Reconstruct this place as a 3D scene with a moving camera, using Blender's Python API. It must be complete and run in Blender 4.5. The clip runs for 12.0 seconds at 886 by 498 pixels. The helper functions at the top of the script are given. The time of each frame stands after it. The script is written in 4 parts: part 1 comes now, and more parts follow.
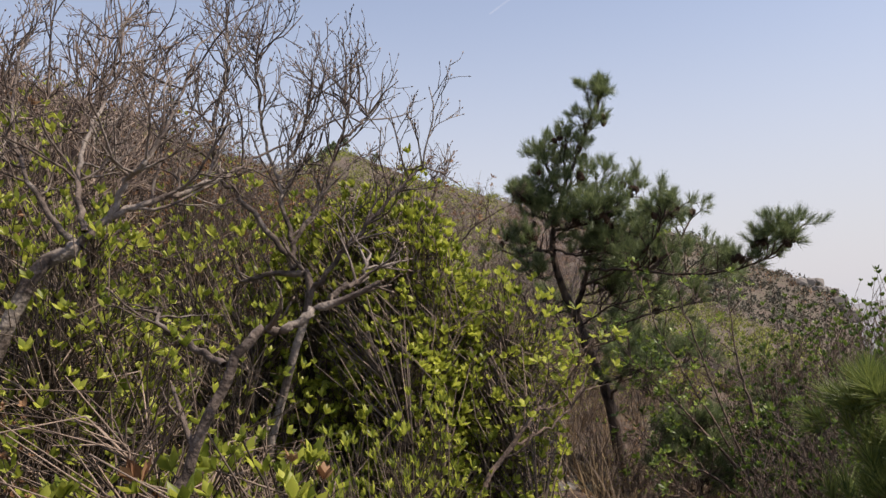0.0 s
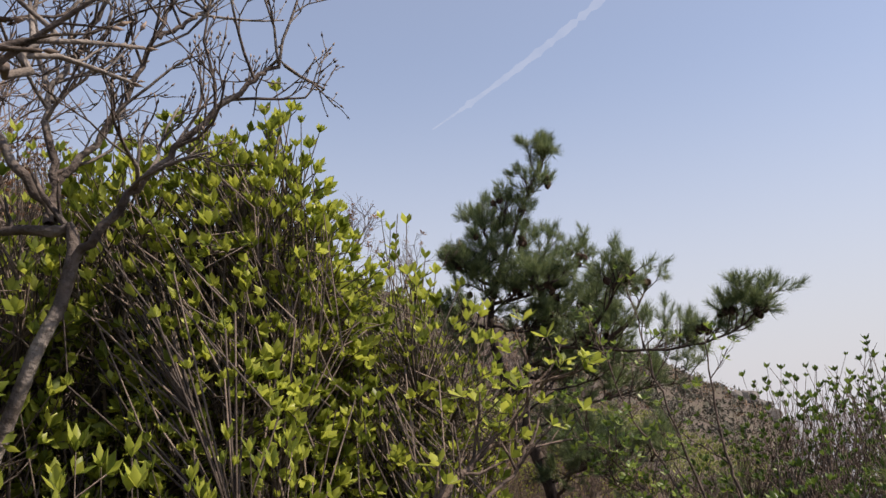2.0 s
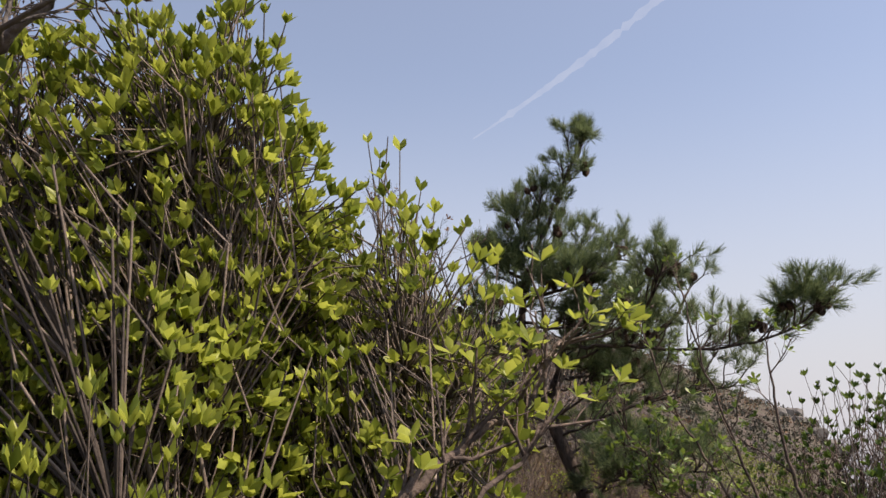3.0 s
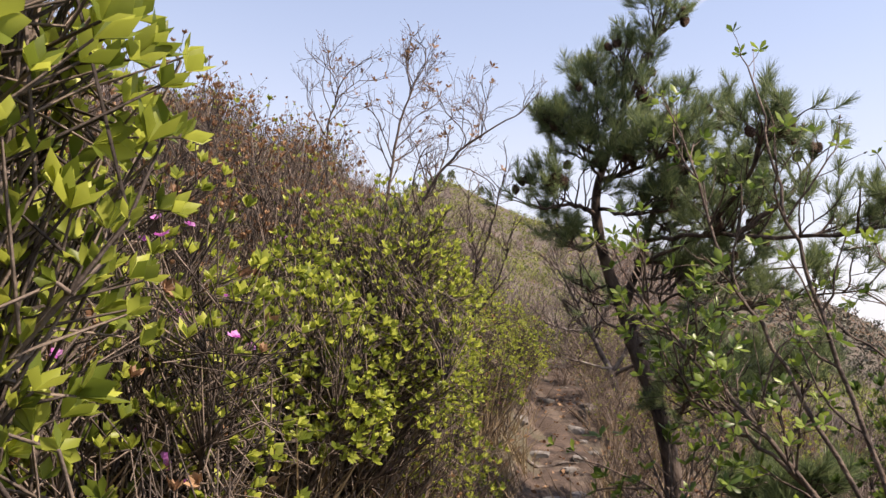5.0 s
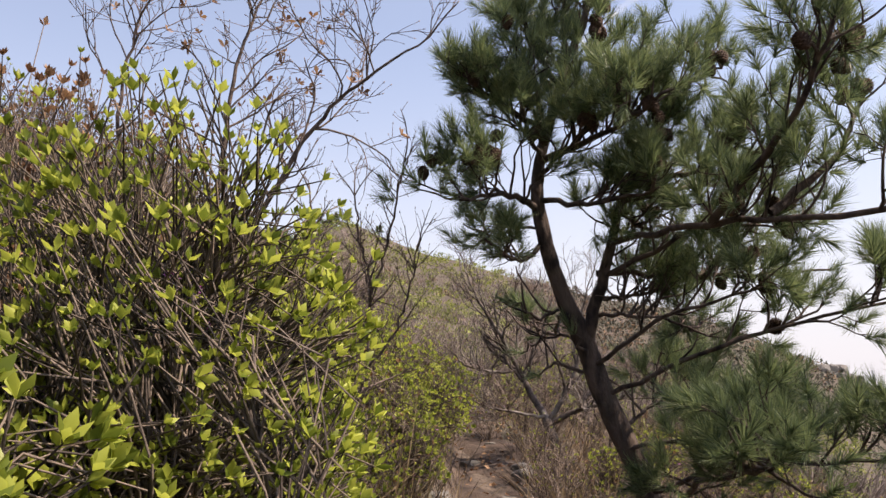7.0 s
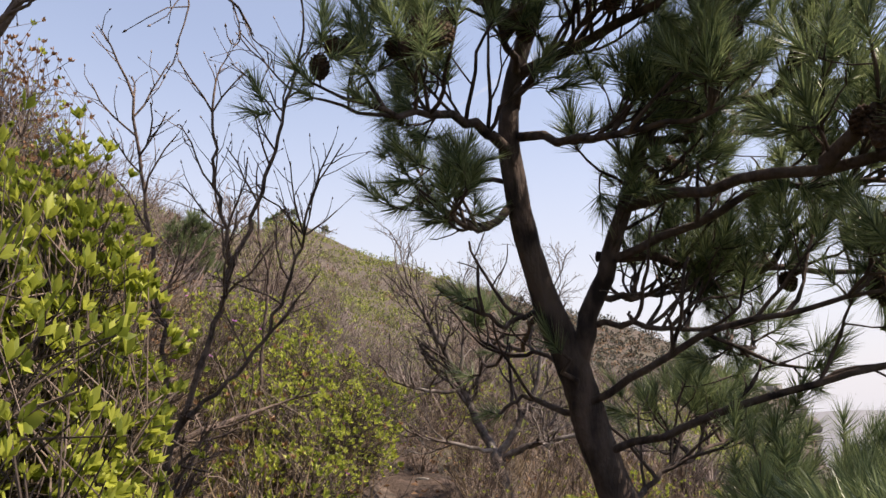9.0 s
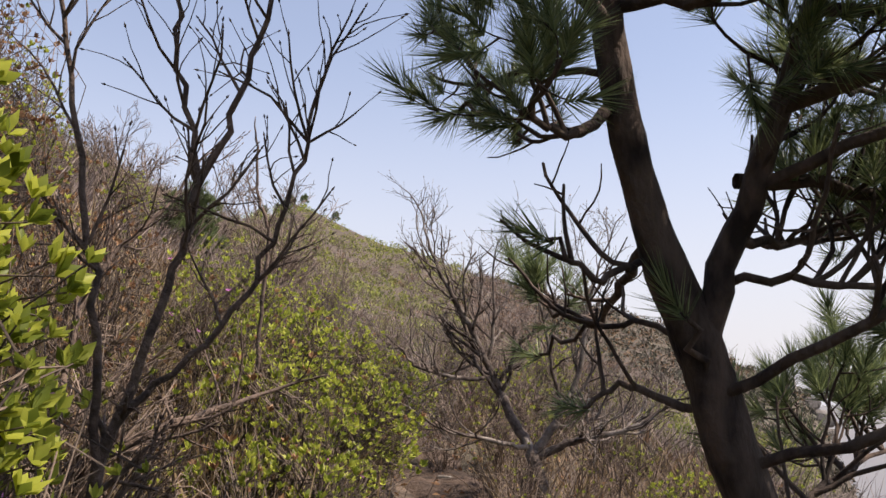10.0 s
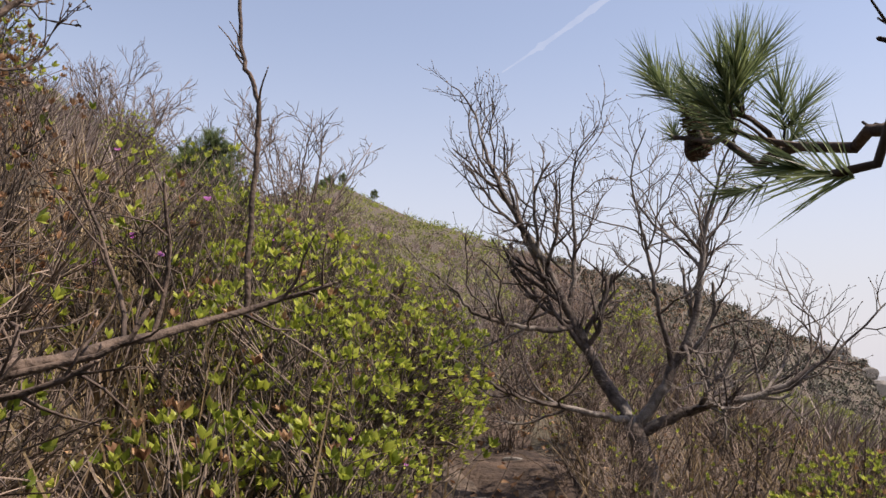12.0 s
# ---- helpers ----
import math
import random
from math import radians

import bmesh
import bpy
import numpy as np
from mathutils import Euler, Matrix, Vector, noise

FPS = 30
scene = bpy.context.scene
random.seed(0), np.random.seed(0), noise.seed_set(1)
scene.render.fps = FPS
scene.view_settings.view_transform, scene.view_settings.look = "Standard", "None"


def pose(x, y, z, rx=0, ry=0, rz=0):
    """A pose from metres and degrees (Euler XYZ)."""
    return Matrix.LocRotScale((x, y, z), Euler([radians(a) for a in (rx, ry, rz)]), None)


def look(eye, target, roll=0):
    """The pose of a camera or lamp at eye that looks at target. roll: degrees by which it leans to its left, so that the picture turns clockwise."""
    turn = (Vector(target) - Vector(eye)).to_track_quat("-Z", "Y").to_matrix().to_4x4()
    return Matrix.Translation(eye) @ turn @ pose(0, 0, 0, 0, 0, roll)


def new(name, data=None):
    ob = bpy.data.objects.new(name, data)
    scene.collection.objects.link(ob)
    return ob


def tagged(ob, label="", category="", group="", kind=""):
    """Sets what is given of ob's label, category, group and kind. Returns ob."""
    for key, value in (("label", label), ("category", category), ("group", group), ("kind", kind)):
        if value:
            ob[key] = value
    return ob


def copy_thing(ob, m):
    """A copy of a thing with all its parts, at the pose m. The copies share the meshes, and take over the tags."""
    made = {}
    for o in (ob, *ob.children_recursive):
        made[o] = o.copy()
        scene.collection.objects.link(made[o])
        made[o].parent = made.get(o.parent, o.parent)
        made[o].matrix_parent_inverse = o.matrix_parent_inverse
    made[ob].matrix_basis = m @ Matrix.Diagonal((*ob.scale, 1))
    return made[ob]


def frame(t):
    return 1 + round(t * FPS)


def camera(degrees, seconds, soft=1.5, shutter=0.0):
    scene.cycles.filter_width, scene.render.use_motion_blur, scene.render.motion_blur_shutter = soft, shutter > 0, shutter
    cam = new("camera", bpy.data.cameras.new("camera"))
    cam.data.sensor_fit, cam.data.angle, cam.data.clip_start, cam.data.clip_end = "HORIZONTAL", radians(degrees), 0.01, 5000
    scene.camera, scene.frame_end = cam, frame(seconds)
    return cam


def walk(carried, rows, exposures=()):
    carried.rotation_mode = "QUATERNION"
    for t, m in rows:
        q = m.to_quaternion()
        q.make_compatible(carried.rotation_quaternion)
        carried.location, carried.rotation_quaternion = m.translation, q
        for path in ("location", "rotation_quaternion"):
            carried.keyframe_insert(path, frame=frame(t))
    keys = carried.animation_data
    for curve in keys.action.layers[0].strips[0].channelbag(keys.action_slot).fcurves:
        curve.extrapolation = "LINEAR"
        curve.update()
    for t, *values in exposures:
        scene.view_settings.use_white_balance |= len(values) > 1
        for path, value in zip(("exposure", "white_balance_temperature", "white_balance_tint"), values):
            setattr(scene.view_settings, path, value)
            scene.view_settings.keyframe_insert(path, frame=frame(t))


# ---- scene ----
cam = camera(59.6, 12.0)
PATH = [
    (0, (0.0, 0.0, 1.5), (0.007, 1.994, 1.657), -2.5),
    (0.5, (0.139, 0.184, 1.4), (0.297, 2.158, 1.682), -2.5),
    (1, (0.112, 0.479, 1.235), (0.438, 2.416, 1.614), -3.7),
    (1.5, (0.124, 0.734, 1.252), (0.354, 2.675, 1.674), -2.5),
    (2, (0.15, 1.069, 1.253), (0.32, 3.015, 1.682), -2.0),
    (2.5, (0.156, 1.328, 1.249), (0.311, 3.277, 1.671), -1.8),
    (3, (0.272, 1.542, 1.181), (0.342, 3.489, 1.635), -0.4),
    (3.5, (0.433, 1.828, 1.084), (0.355, 3.764, 1.577), 2.4),
    (5.5, (0.905, 3.078, 1.02), (0.63, 5.047, 1.237), 2.4),
    (6, (0.903, 3.569, 1.028), (0.693, 5.541, 1.289), 1.7),
    (6.5, (0.806, 3.996, 1.152), (0.694, 5.967, 1.471), -0.0),
    (7, (0.738, 4.473, 1.145), (0.73, 6.439, 1.509), -1.2),
    (9, (0.851, 5.966, 1.274), (0.979, 7.926, 1.652), 0.7),
    (9.5, (0.852, 6.407, 1.25), (0.977, 8.37, 1.614), 1.1),
    (10, (0.782, 6.75, 1.266), (0.885, 8.716, 1.615), 1.5),
    (10.5, (0.754, 7.051, 1.278), (0.827, 9.022, 1.61), 1.6),
    (11, (0.83, 7.436, 1.192), (0.857, 9.413, 1.495), 2.0),
    (11.5, (0.754, 7.71, 1.195), (0.758, 9.69, 1.476), 1.7),
    (12, (0.734, 8.007, 1.154), (0.736, 9.986, 1.446), 0.5),
]
walk(cam, [(t, look(eye, target, roll)) for t, eye, target, roll in PATH],
     exposures=[(0, 0.3, 7150, 17.5), (1, 0.24, 7150, 17.5), (2, 0.24, 7150, 17.5), (3.5, 0.36, 7150, 18), (5.5, 0.85, 7350, 20), (7, 0.72, 7300, 20), (9.5, 0.6, 7250, 19), (12, 0.42, 7150, 18.5)])

# ---- light ----
SUN_AZ, SUN_EL = 102.0, 55.0          # degrees right of the +y axis, and above the horizon
world = bpy.data.worlds.new("sky")
scene.world = world
world.use_nodes = True
wt = world.node_tree
sky = wt.nodes.new("ShaderNodeTexSky")
sky.sky_type = "NISHITA"
sky.sun_disc = False
sky.sun_elevation, sky.sun_rotation = radians(SUN_EL), radians(SUN_AZ)
sky.altitude, sky.air_density, sky.dust_density, sky.ozone_density = 150, 1.0, 0.9, 2.0
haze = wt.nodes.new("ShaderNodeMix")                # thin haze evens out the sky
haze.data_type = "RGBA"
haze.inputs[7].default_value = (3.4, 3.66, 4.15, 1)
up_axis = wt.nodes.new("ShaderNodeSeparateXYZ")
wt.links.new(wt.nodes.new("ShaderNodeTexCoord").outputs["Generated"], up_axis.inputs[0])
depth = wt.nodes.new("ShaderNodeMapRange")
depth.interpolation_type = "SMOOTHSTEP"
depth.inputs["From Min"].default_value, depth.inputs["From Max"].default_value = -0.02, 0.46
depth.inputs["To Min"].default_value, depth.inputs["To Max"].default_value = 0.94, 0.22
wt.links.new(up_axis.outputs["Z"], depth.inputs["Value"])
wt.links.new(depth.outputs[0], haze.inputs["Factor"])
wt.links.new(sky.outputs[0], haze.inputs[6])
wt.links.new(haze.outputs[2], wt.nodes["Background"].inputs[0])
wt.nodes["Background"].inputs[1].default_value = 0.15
sun = new("sun", bpy.data.lights.new("sun", "SUN"))
sun.data.energy, sun.data.angle, sun.data.color = 4.9, radians(0.6), (1.0, 0.94, 0.84)
sun_way = Vector((math.sin(radians(SUN_AZ)) * math.cos(radians(SUN_EL)), math.cos(radians(SUN_AZ)) * math.cos(radians(SUN_EL)), math.sin(radians(SUN_EL))))
sun.matrix_world = look(sun_way * 60, (0, 0, 0))
scene.view_settings.exposure = 0.0


# ---- materials ----
def material(name, c1, c2, scale=8.0, rough=0.8, bump=0.0, bump_scale=40.0, c3=None, coarse=1.2, glow=0.0, vary="", thin=0.0, stretch=None):
    """Two or three colours mixed by fine and coarse noise, with relief. vary: 'island' or 'object'. thin: share of light let through."""
    m = bpy.data.materials.new(name)
    m.use_nodes = True
    t = m.node_tree
    bsdf = t.nodes["Principled BSDF"]
    out = t.nodes["Material Output"]
    pos = t.nodes.new("ShaderNodeTexCoord").outputs["Object"] if vary == "object" else t.nodes.new("ShaderNodeNewGeometry").outputs["Position"]
    if stretch:
        mp = t.nodes.new("ShaderNodeMapping")
        mp.inputs["Scale"].default_value = stretch
        t.links.new(pos, mp.inputs["Vector"])
        pos = mp.outputs[0]
    n1 = t.nodes.new("ShaderNodeTexNoise")
    n1.inputs["Scale"].default_value, n1.inputs["Detail"].default_value = scale, 6
    t.links.new(pos, n1.inputs["Vector"])
    ramp = t.nodes.new("ShaderNodeValToRGB")
    ramp.color_ramp.elements[0].position, ramp.color_ramp.elements[1].position = 0.35, 0.65
    ramp.color_ramp.elements[0].color, ramp.color_ramp.elements[1].color = (*c1, 1), (*c2, 1)
    driver_value = n1.outputs["Fac"]
    if vary:
        r = t.nodes.new("ShaderNodeNewGeometry").outputs["Random Per Island"] if vary == "island" else t.nodes.new("ShaderNodeObjectInfo").outputs["Random"]
        add = t.nodes.new("ShaderNodeMath")
        add.operation = "MULTIPLY_ADD"
        t.links.new(n1.outputs["Fac"], add.inputs[0])
        add.inputs[1].default_value = 0.5
        half = t.nodes.new("ShaderNodeMath")
        half.operation = "MULTIPLY"
        t.links.new(r, half.inputs[0])
        half.inputs[1].default_value = 0.5
        t.links.new(half.outputs[0], add.inputs[2])
        driver_value = add.outputs[0]
    t.links.new(driver_value, ramp.inputs["Fac"])
    colour = ramp.outputs["Color"]
    if c3:
        n2 = t.nodes.new("ShaderNodeTexNoise")
        n2.inputs["Scale"].default_value, n2.inputs["Detail"].default_value = coarse, 4
        t.links.new(pos, n2.inputs["Vector"])
        r2 = t.nodes.new("ShaderNodeValToRGB")
        r2.color_ramp.elements[0].position, r2.color_ramp.elements[1].position = 0.48, 0.62
        t.links.new(n2.outputs["Fac"], r2.inputs["Fac"])
        mix = t.nodes.new("ShaderNodeMix")
        mix.data_type = "RGBA"
        t.links.new(r2.outputs["Color"], mix.inputs["Factor"])
        t.links.new(colour, mix.inputs[6])
        mix.inputs[7].default_value = (*c3, 1)
        colour = mix.outputs[2]
    t.links.new(colour, bsdf.inputs["Base Color"])
    bsdf.inputs["Roughness"].default_value = rough
    bsdf.inputs["Specular IOR Level"].default_value = 0.35
    if bump:
        n3 = t.nodes.new("ShaderNodeTexNoise")
        n3.inputs["Scale"].default_value, n3.inputs["Detail"].default_value = bump_scale, 5
        t.links.new(pos, n3.inputs["Vector"])
        b = t.nodes.new("ShaderNodeBump")
        b.inputs["Strength"].default_value, b.inputs["Distance"].default_value = bump, 0.02
        t.links.new(n3.outputs["Fac"], b.inputs["Height"])
        t.links.new(b.outputs[0], bsdf.inputs["Normal"])
    if thin:
        tr = t.nodes.new("ShaderNodeBsdfTranslucent")
        t.links.new(colour, tr.inputs["Color"])
        ms = t.nodes.new("ShaderNodeMixShader")
        ms.inputs[0].default_value = thin
        t.links.new(bsdf.outputs[0], ms.inputs[1])
        t.links.new(tr.outputs[0], ms.inputs[2])
        t.links.new(ms.outputs[0], out.inputs["Surface"])
    return m


M_LEAF = material("spring_leaf", (0.15, 0.195, 0.028), (0.48, 0.52, 0.088), 6, 0.42, vary="island", thin=0.5)
M_LEAF_DARK = material("green_leaf", (0.04, 0.075, 0.016), (0.15, 0.22, 0.04), 6, 0.38, vary="island", thin=0.4)
M_LEAF_OBJ = material("spring_leaf_cluster", (0.15, 0.195, 0.028), (0.50, 0.54, 0.088), 9, 0.42, vary="object", thin=0.5)
M_LEAF_MID = material("mid_green_leaf", (0.07, 0.12, 0.02), (0.24, 0.32, 0.055), 6, 0.36, vary="island", thin=0.45)
M_DRY = material("dry_leaf", (0.17, 0.085, 0.045), (0.40, 0.245, 0.135), 5, 0.7, vary="island", thin=0.3)
M_STRAW = material("dry_grass", (0.17, 0.115, 0.063), (0.38, 0.29, 0.17), 5, 0.7, vary="island", thin=0.3)
M_TWIG = material("grey_twig", (0.065, 0.046, 0.037), (0.25, 0.19, 0.15), 14, 0.75, 0.3, 90, vary="island")
M_STEM = material("shrub_stem", (0.05, 0.037, 0.03), (0.18, 0.138, 0.108), 14, 0.75, 0.3, 90, vary="island")
M_BARK = material("grey_bark", (0.04, 0.03, 0.025), (0.135, 0.105, 0.088), 22, 0.85, 0.6, 60, c3=(0.22, 0.19, 0.165), coarse=6)
M_DARK_BARK = material("dark_bark", (0.055, 0.04, 0.033), (0.16, 0.115, 0.09), 22, 0.85, 0.6, 60)
M_PINE_BARK = material("pine_bark", (0.022, 0.016, 0.014), (0.11, 0.078, 0.062), 20, 0.9, 1.0, 34, c3=(0.10, 0.075, 0.06), coarse=7, stretch=(1, 1, 0.45))
M_NEEDLE = material("pine_needle", (0.07, 0.105, 0.05), (0.25, 0.305, 0.135), 5, 0.35, vary="island", thin=0.42)
M_NEEDLE_YOUNG = material("young_needle", (0.07, 0.115, 0.033), (0.24, 0.285, 0.08), 5, 0.4, vary="island", thin=0.35)
M_CONE = material("pine_cone", (0.035, 0.02, 0.014), (0.12, 0.07, 0.045), 30, 0.8, 0.6, 80)
M_PINK = material("pink_petal", (0.55, 0.12, 0.50), (0.78, 0.36, 0.74), 20, 0.5, vary="island", thin=0.5)
M_SOIL = material("leaf_litter_soil", (0.045, 0.034, 0.027), (0.135, 0.102, 0.08), 9, 0.95, 1.0, 30, c3=(0.085, 0.075, 0.048), coarse=0.8)
M_TRAIL = material("trail_earth", (0.03, 0.021, 0.017), (0.12, 0.085, 0.066), 7, 0.95, 1.0, 35, c3=(0.065, 0.045, 0.034), coarse=2.5)
M_ROCK = material("weathered_rock", (0.09, 0.082, 0.075), (0.23, 0.212, 0.195), 9, 0.9, 0.9, 26, c3=(0.17, 0.16, 0.145), coarse=3)
# haze over sea and far land is put into these pale greys
M_SEA = material("haze_toned_sea", (0.165, 0.168, 0.178), (0.175, 0.178, 0.188), 0.004, 0.9)
M_FAR = material("haze_toned_land", (0.20, 0.203, 0.212), (0.215, 0.218, 0.227), 0.01, 1.0)
M_FAR_TWIG = material("far_twigs", (0.10, 0.076, 0.066), (0.34, 0.275, 0.24), 0.6, 0.9, vary="island")
M_FAR_GREEN = material("far_spring_leaves", (0.10, 0.13, 0.028), (0.36, 0.39, 0.085), 0.5, 0.7, vary="island", thin=0.35)
M_FAR_DARK = material("far_dark_scrub", (0.045, 0.045, 0.035), (0.12, 0.118, 0.08), 0.5, 0.7, vary="island")
M_FAR_BROWN = material("far_dry_leaves", (0.15, 0.085, 0.05), (0.34, 0.21, 0.12), 0.5, 0.9, vary="island", thin=0.2)


def vapour(name, opacity):
    m = bpy.data.materials.new(name)
    m.use_nodes = True
    t = m.node_tree
    clear = t.nodes.new("ShaderNodeBsdfTransparent")
    # this emission stands in for sunlight on the vapour
    glow = t.nodes.new("ShaderNodeEmission")
    glow.inputs[0].default_value, glow.inputs[1].default_value = (0.95, 0.97, 1.0, 1), 0.9
    n = t.nodes.new("ShaderNodeTexNoise")
    n.inputs["Scale"].default_value, n.inputs["Detail"].default_value = 0.012, 5
    t.links.new(t.nodes.new("ShaderNodeNewGeometry").outputs["Position"], n.inputs["Vector"])
    k = t.nodes.new("ShaderNodeMath")
    k.operation = "MULTIPLY"
    t.links.new(n.outputs["Fac"], k.inputs[0])
    k.inputs[1].default_value = opacity
    ms = t.nodes.new("ShaderNodeMixShader")
    t.links.new(k.outputs[0], ms.inputs[0])
    t.links.new(clear.outputs[0], ms.inputs[1])
    t.links.new(glow.outputs[0], ms.inputs[2])
    t.links.new(ms.outputs[0], t.nodes["Material Output"].inputs["Surface"])
    return m


M_TRAIL_SKY = vapour("glowing_vapour", 0.12)


# ---- mesh building ----
class Geo:
    """Triangles collected as arrays."""

    def __init__(self):
        self.v, self.t, self.n = [], [], 0

    def add(self, v, t):
        self.v.append(np.asarray(v, float))
        self.t.append(np.asarray(t, int) + self.n)
        self.n += len(v)

    def tube(self, pts, radii, sides=5, cap=True):
        p = np.asarray(pts, float)
        r = np.asarray(radii, float)
        d = np.gradient(p, axis=0)
        d /= np.linalg.norm(d, axis=1)[:, None] + 1e-9
        ref = np.array([0.31, 0.22, 0.92]) if abs(d[0][2]) < 0.8 else np.array([0.9, 0.3, 0.1])
        a = np.cross(d, ref)
        a /= np.linalg.norm(a, axis=1)[:, None] + 1e-9
        b = np.cross(d, a)
        ang = np.arange(sides) * 2 * np.pi / sides
        ring = p[:, None] + r[:, None, None] * (a[:, None] * np.cos(ang)[None, :, None] + b[:, None] * np.sin(ang)[None, :, None])
        k, s = len(p), sides
        i, j = np.meshgrid(np.arange(k - 1), np.arange(s), indexing="ij")
        i, j = i.ravel(), j.ravel()
        q0, q1, q2, q3 = i * s + j, i * s + (j + 1) % s, (i + 1) * s + (j + 1) % s, (i + 1) * s + j
        tris = np.concatenate([np.stack([q0, q1, q2], 1), np.stack([q0, q2, q3], 1)])
        v = ring.reshape(-1, 3)
        if cap:
            v = np.concatenate([v, p[-1:] + d[-1:] * r[-1]])
            jj = np.arange(s)
            tris = np.concatenate([tris, np.stack([(k - 1) * s + jj, (k - 1) * s + (jj + 1) % s, np.full(s, k * s)], 1)])
        self.add(v, tris)

    def scatter(self, proto, mats, offs):
        """Copies of proto (v, t): mats (n,3,3), offs (n,3)."""
        v, t = proto
        if len(offs) == 0:
            return
        vv = np.einsum("nij,kj->nki", mats, v) + np.asarray(offs)[:, None]
        tt = np.asarray(t)[None] + (np.arange(len(offs)) * len(v))[:, None, None]
        self.add(vv.reshape(-1, 3), tt.reshape(-1, 3))

    def mesh(self, name, mat, smooth=False):
        me = bpy.data.meshes.new(name)
        v, t = np.concatenate(self.v), np.concatenate(self.t)
        me.vertices.add(len(v))
        me.vertices.foreach_set("co", v.astype(np.float32).ravel())
        me.loops.add(t.size)
        me.loops.foreach_set("vertex_index", t.astype(np.int32).ravel())
        me.polygons.add(len(t))
        me.polygons.foreach_set("loop_start", np.arange(0, t.size, 3, dtype=np.int32))
        if smooth:
            me.polygons.foreach_set("use_smooth", np.ones(len(t), bool))
        me.update(calc_edges=True)
        me.materials.append(mat)
        return me


def part(name, geo, mat, parent=None, label="", smooth=False, kind=""):
    ob = new(name, geo.mesh(name, mat, smooth))
    ob.parent = parent
    return tagged(ob, label=label, kind=kind)


def basis(dirs, rng, scale=1.0):
    """Frames whose z lies along dirs, turned at random about it."""
    d = np.asarray(dirs, float)
    d = d / (np.linalg.norm(d, axis=1)[:, None] + 1e-9)
    h = rng.normal(size=d.shape)
    a = np.cross(d, h)
    a /= np.linalg.norm(a, axis=1)[:, None] + 1e-9
    b = np.cross(d, a)
    return np.stack([a, b, d], 2) * np.asarray(scale, float).reshape(-1, 1, 1)


def unit(v):
    v = np.asarray(v, float)
    return v / (np.linalg.norm(v) + 1e-9)


def smooth_line(pts, steps=5):
    """A Catmull-Rom line through pts."""
    p = np.asarray(pts, float)
    p = np.concatenate([2 * p[:1] - p[1:2], p, 2 * p[-1:] - p[-2:-1]])
    out = []
    for i in range(1, len(p) - 2):
        for s in np.arange(steps) / steps:
            out.append(0.5 * (2 * p[i] + (p[i + 1] - p[i - 1]) * s + (2 * p[i - 1] - 5 * p[i] + 4 * p[i + 1] - p[i + 2]) * s * s + (3 * p[i] - p[i - 1] - 3 * p[i + 1] + p[i + 2]) * s ** 3))
    out.append(p[-2])
    return np.array(out)


def leaf_proto(length, width, fold=0.25, droop=0.2):
    """A pointed, slightly folded leaf along +z, bending to +x."""
    z = np.array([0, 0.3, 0.3, 0.3, 0.68, 0.68, 0.68, 1.0]) * length
    y = np.array([0, -0.55, 0, 0.55, -1.0, 0, 1.0, 0]) * width / 2
    x = droop * (z / length) ** 2 * length + np.abs(y) * fold
    t = [(0, 2, 1), (0, 3, 2), (1, 2, 5), (1, 5, 4), (2, 3, 6), (2, 6, 5), (4, 5, 7), (5, 6, 7)]
    return np.stack([x, y, z], 1), np.array(t)


def small_leaf(length, width):
    """A folded leaf of four triangles along +z."""
    v = np.array([(0, 0, 0), (0.25 * width, -0.5 * width, 0.55 * length), (0, 0, 0.55 * length), (0.25 * width, 0.5 * width, 0.55 * length), (0.15 * length, 0, length)])
    return v, np.array([(0, 2, 1), (1, 2, 4), (0, 3, 2), (2, 3, 4)])


def whorl_proto(rng, n=5, length=0.045, width=0.02, spread=45, fine=True):
    g = Geo()
    for i in range(n):
        L = length * rng.uniform(0.7, 1.15)
        v, t = leaf_proto(L, width * rng.uniform(0.85, 1.15), 0.3, rng.uniform(0.05, 0.3)) if fine else small_leaf(L, width * 1.1)
        mm = np.array(Matrix.Rotation(i * 2 * math.pi / n + rng.uniform(-0.3, 0.3), 3, "Z") @ Matrix.Rotation(radians(spread * rng.uniform(0.5, 1.25)), 3, "Y"))
        g.add(v @ mm.T, t)
    return np.concatenate(g.v), np.concatenate(g.t)


def tuft_proto(rng, n=90, length=0.09, shoot=0.07, spread=(18, 62), fine=True):
    """Pine needles round the end of a shoot that runs along +z."""
    base = rng.uniform(0, 1, n)
    ang = np.radians(spread[1] + (spread[0] - spread[1]) * base) * rng.uniform(0.75, 1.2, n)
    phi = rng.uniform(0, 2 * np.pi, n)
    d = np.stack([np.sin(ang) * np.cos(phi), np.sin(ang) * np.sin(phi), np.cos(ang)], 1)
    o = np.zeros((n, 3))
    o[:, 2] = base * shoot
    L = length * rng.uniform(0.75, 1.1, n)
    side = np.cross(d, rng.normal(size=(n, 3)))
    side /= np.linalg.norm(side, axis=1)[:, None]
    w = 0.0011
    tip = o + d * L[:, None] + np.array([0, 0, 0.012])
    mid = o + d * L[:, None] * 0.55
    if not fine:
        v = np.stack([o - side * w * 1.5, o + side * w * 1.5, tip], 1).reshape(-1, 3)
        return v, np.arange(n * 3).reshape(-1, 3)
    v = np.stack([o - side * w, o + side * w, mid + side * w * 1.1, mid - side * w * 1.1, tip], 1).reshape(-1, 3)
    t = (np.array([[0, 1, 2], [0, 2, 3], [3, 2, 4]])[None] + (np.arange(n) * 5)[:, None, None]).reshape(-1, 3)
    return v, t


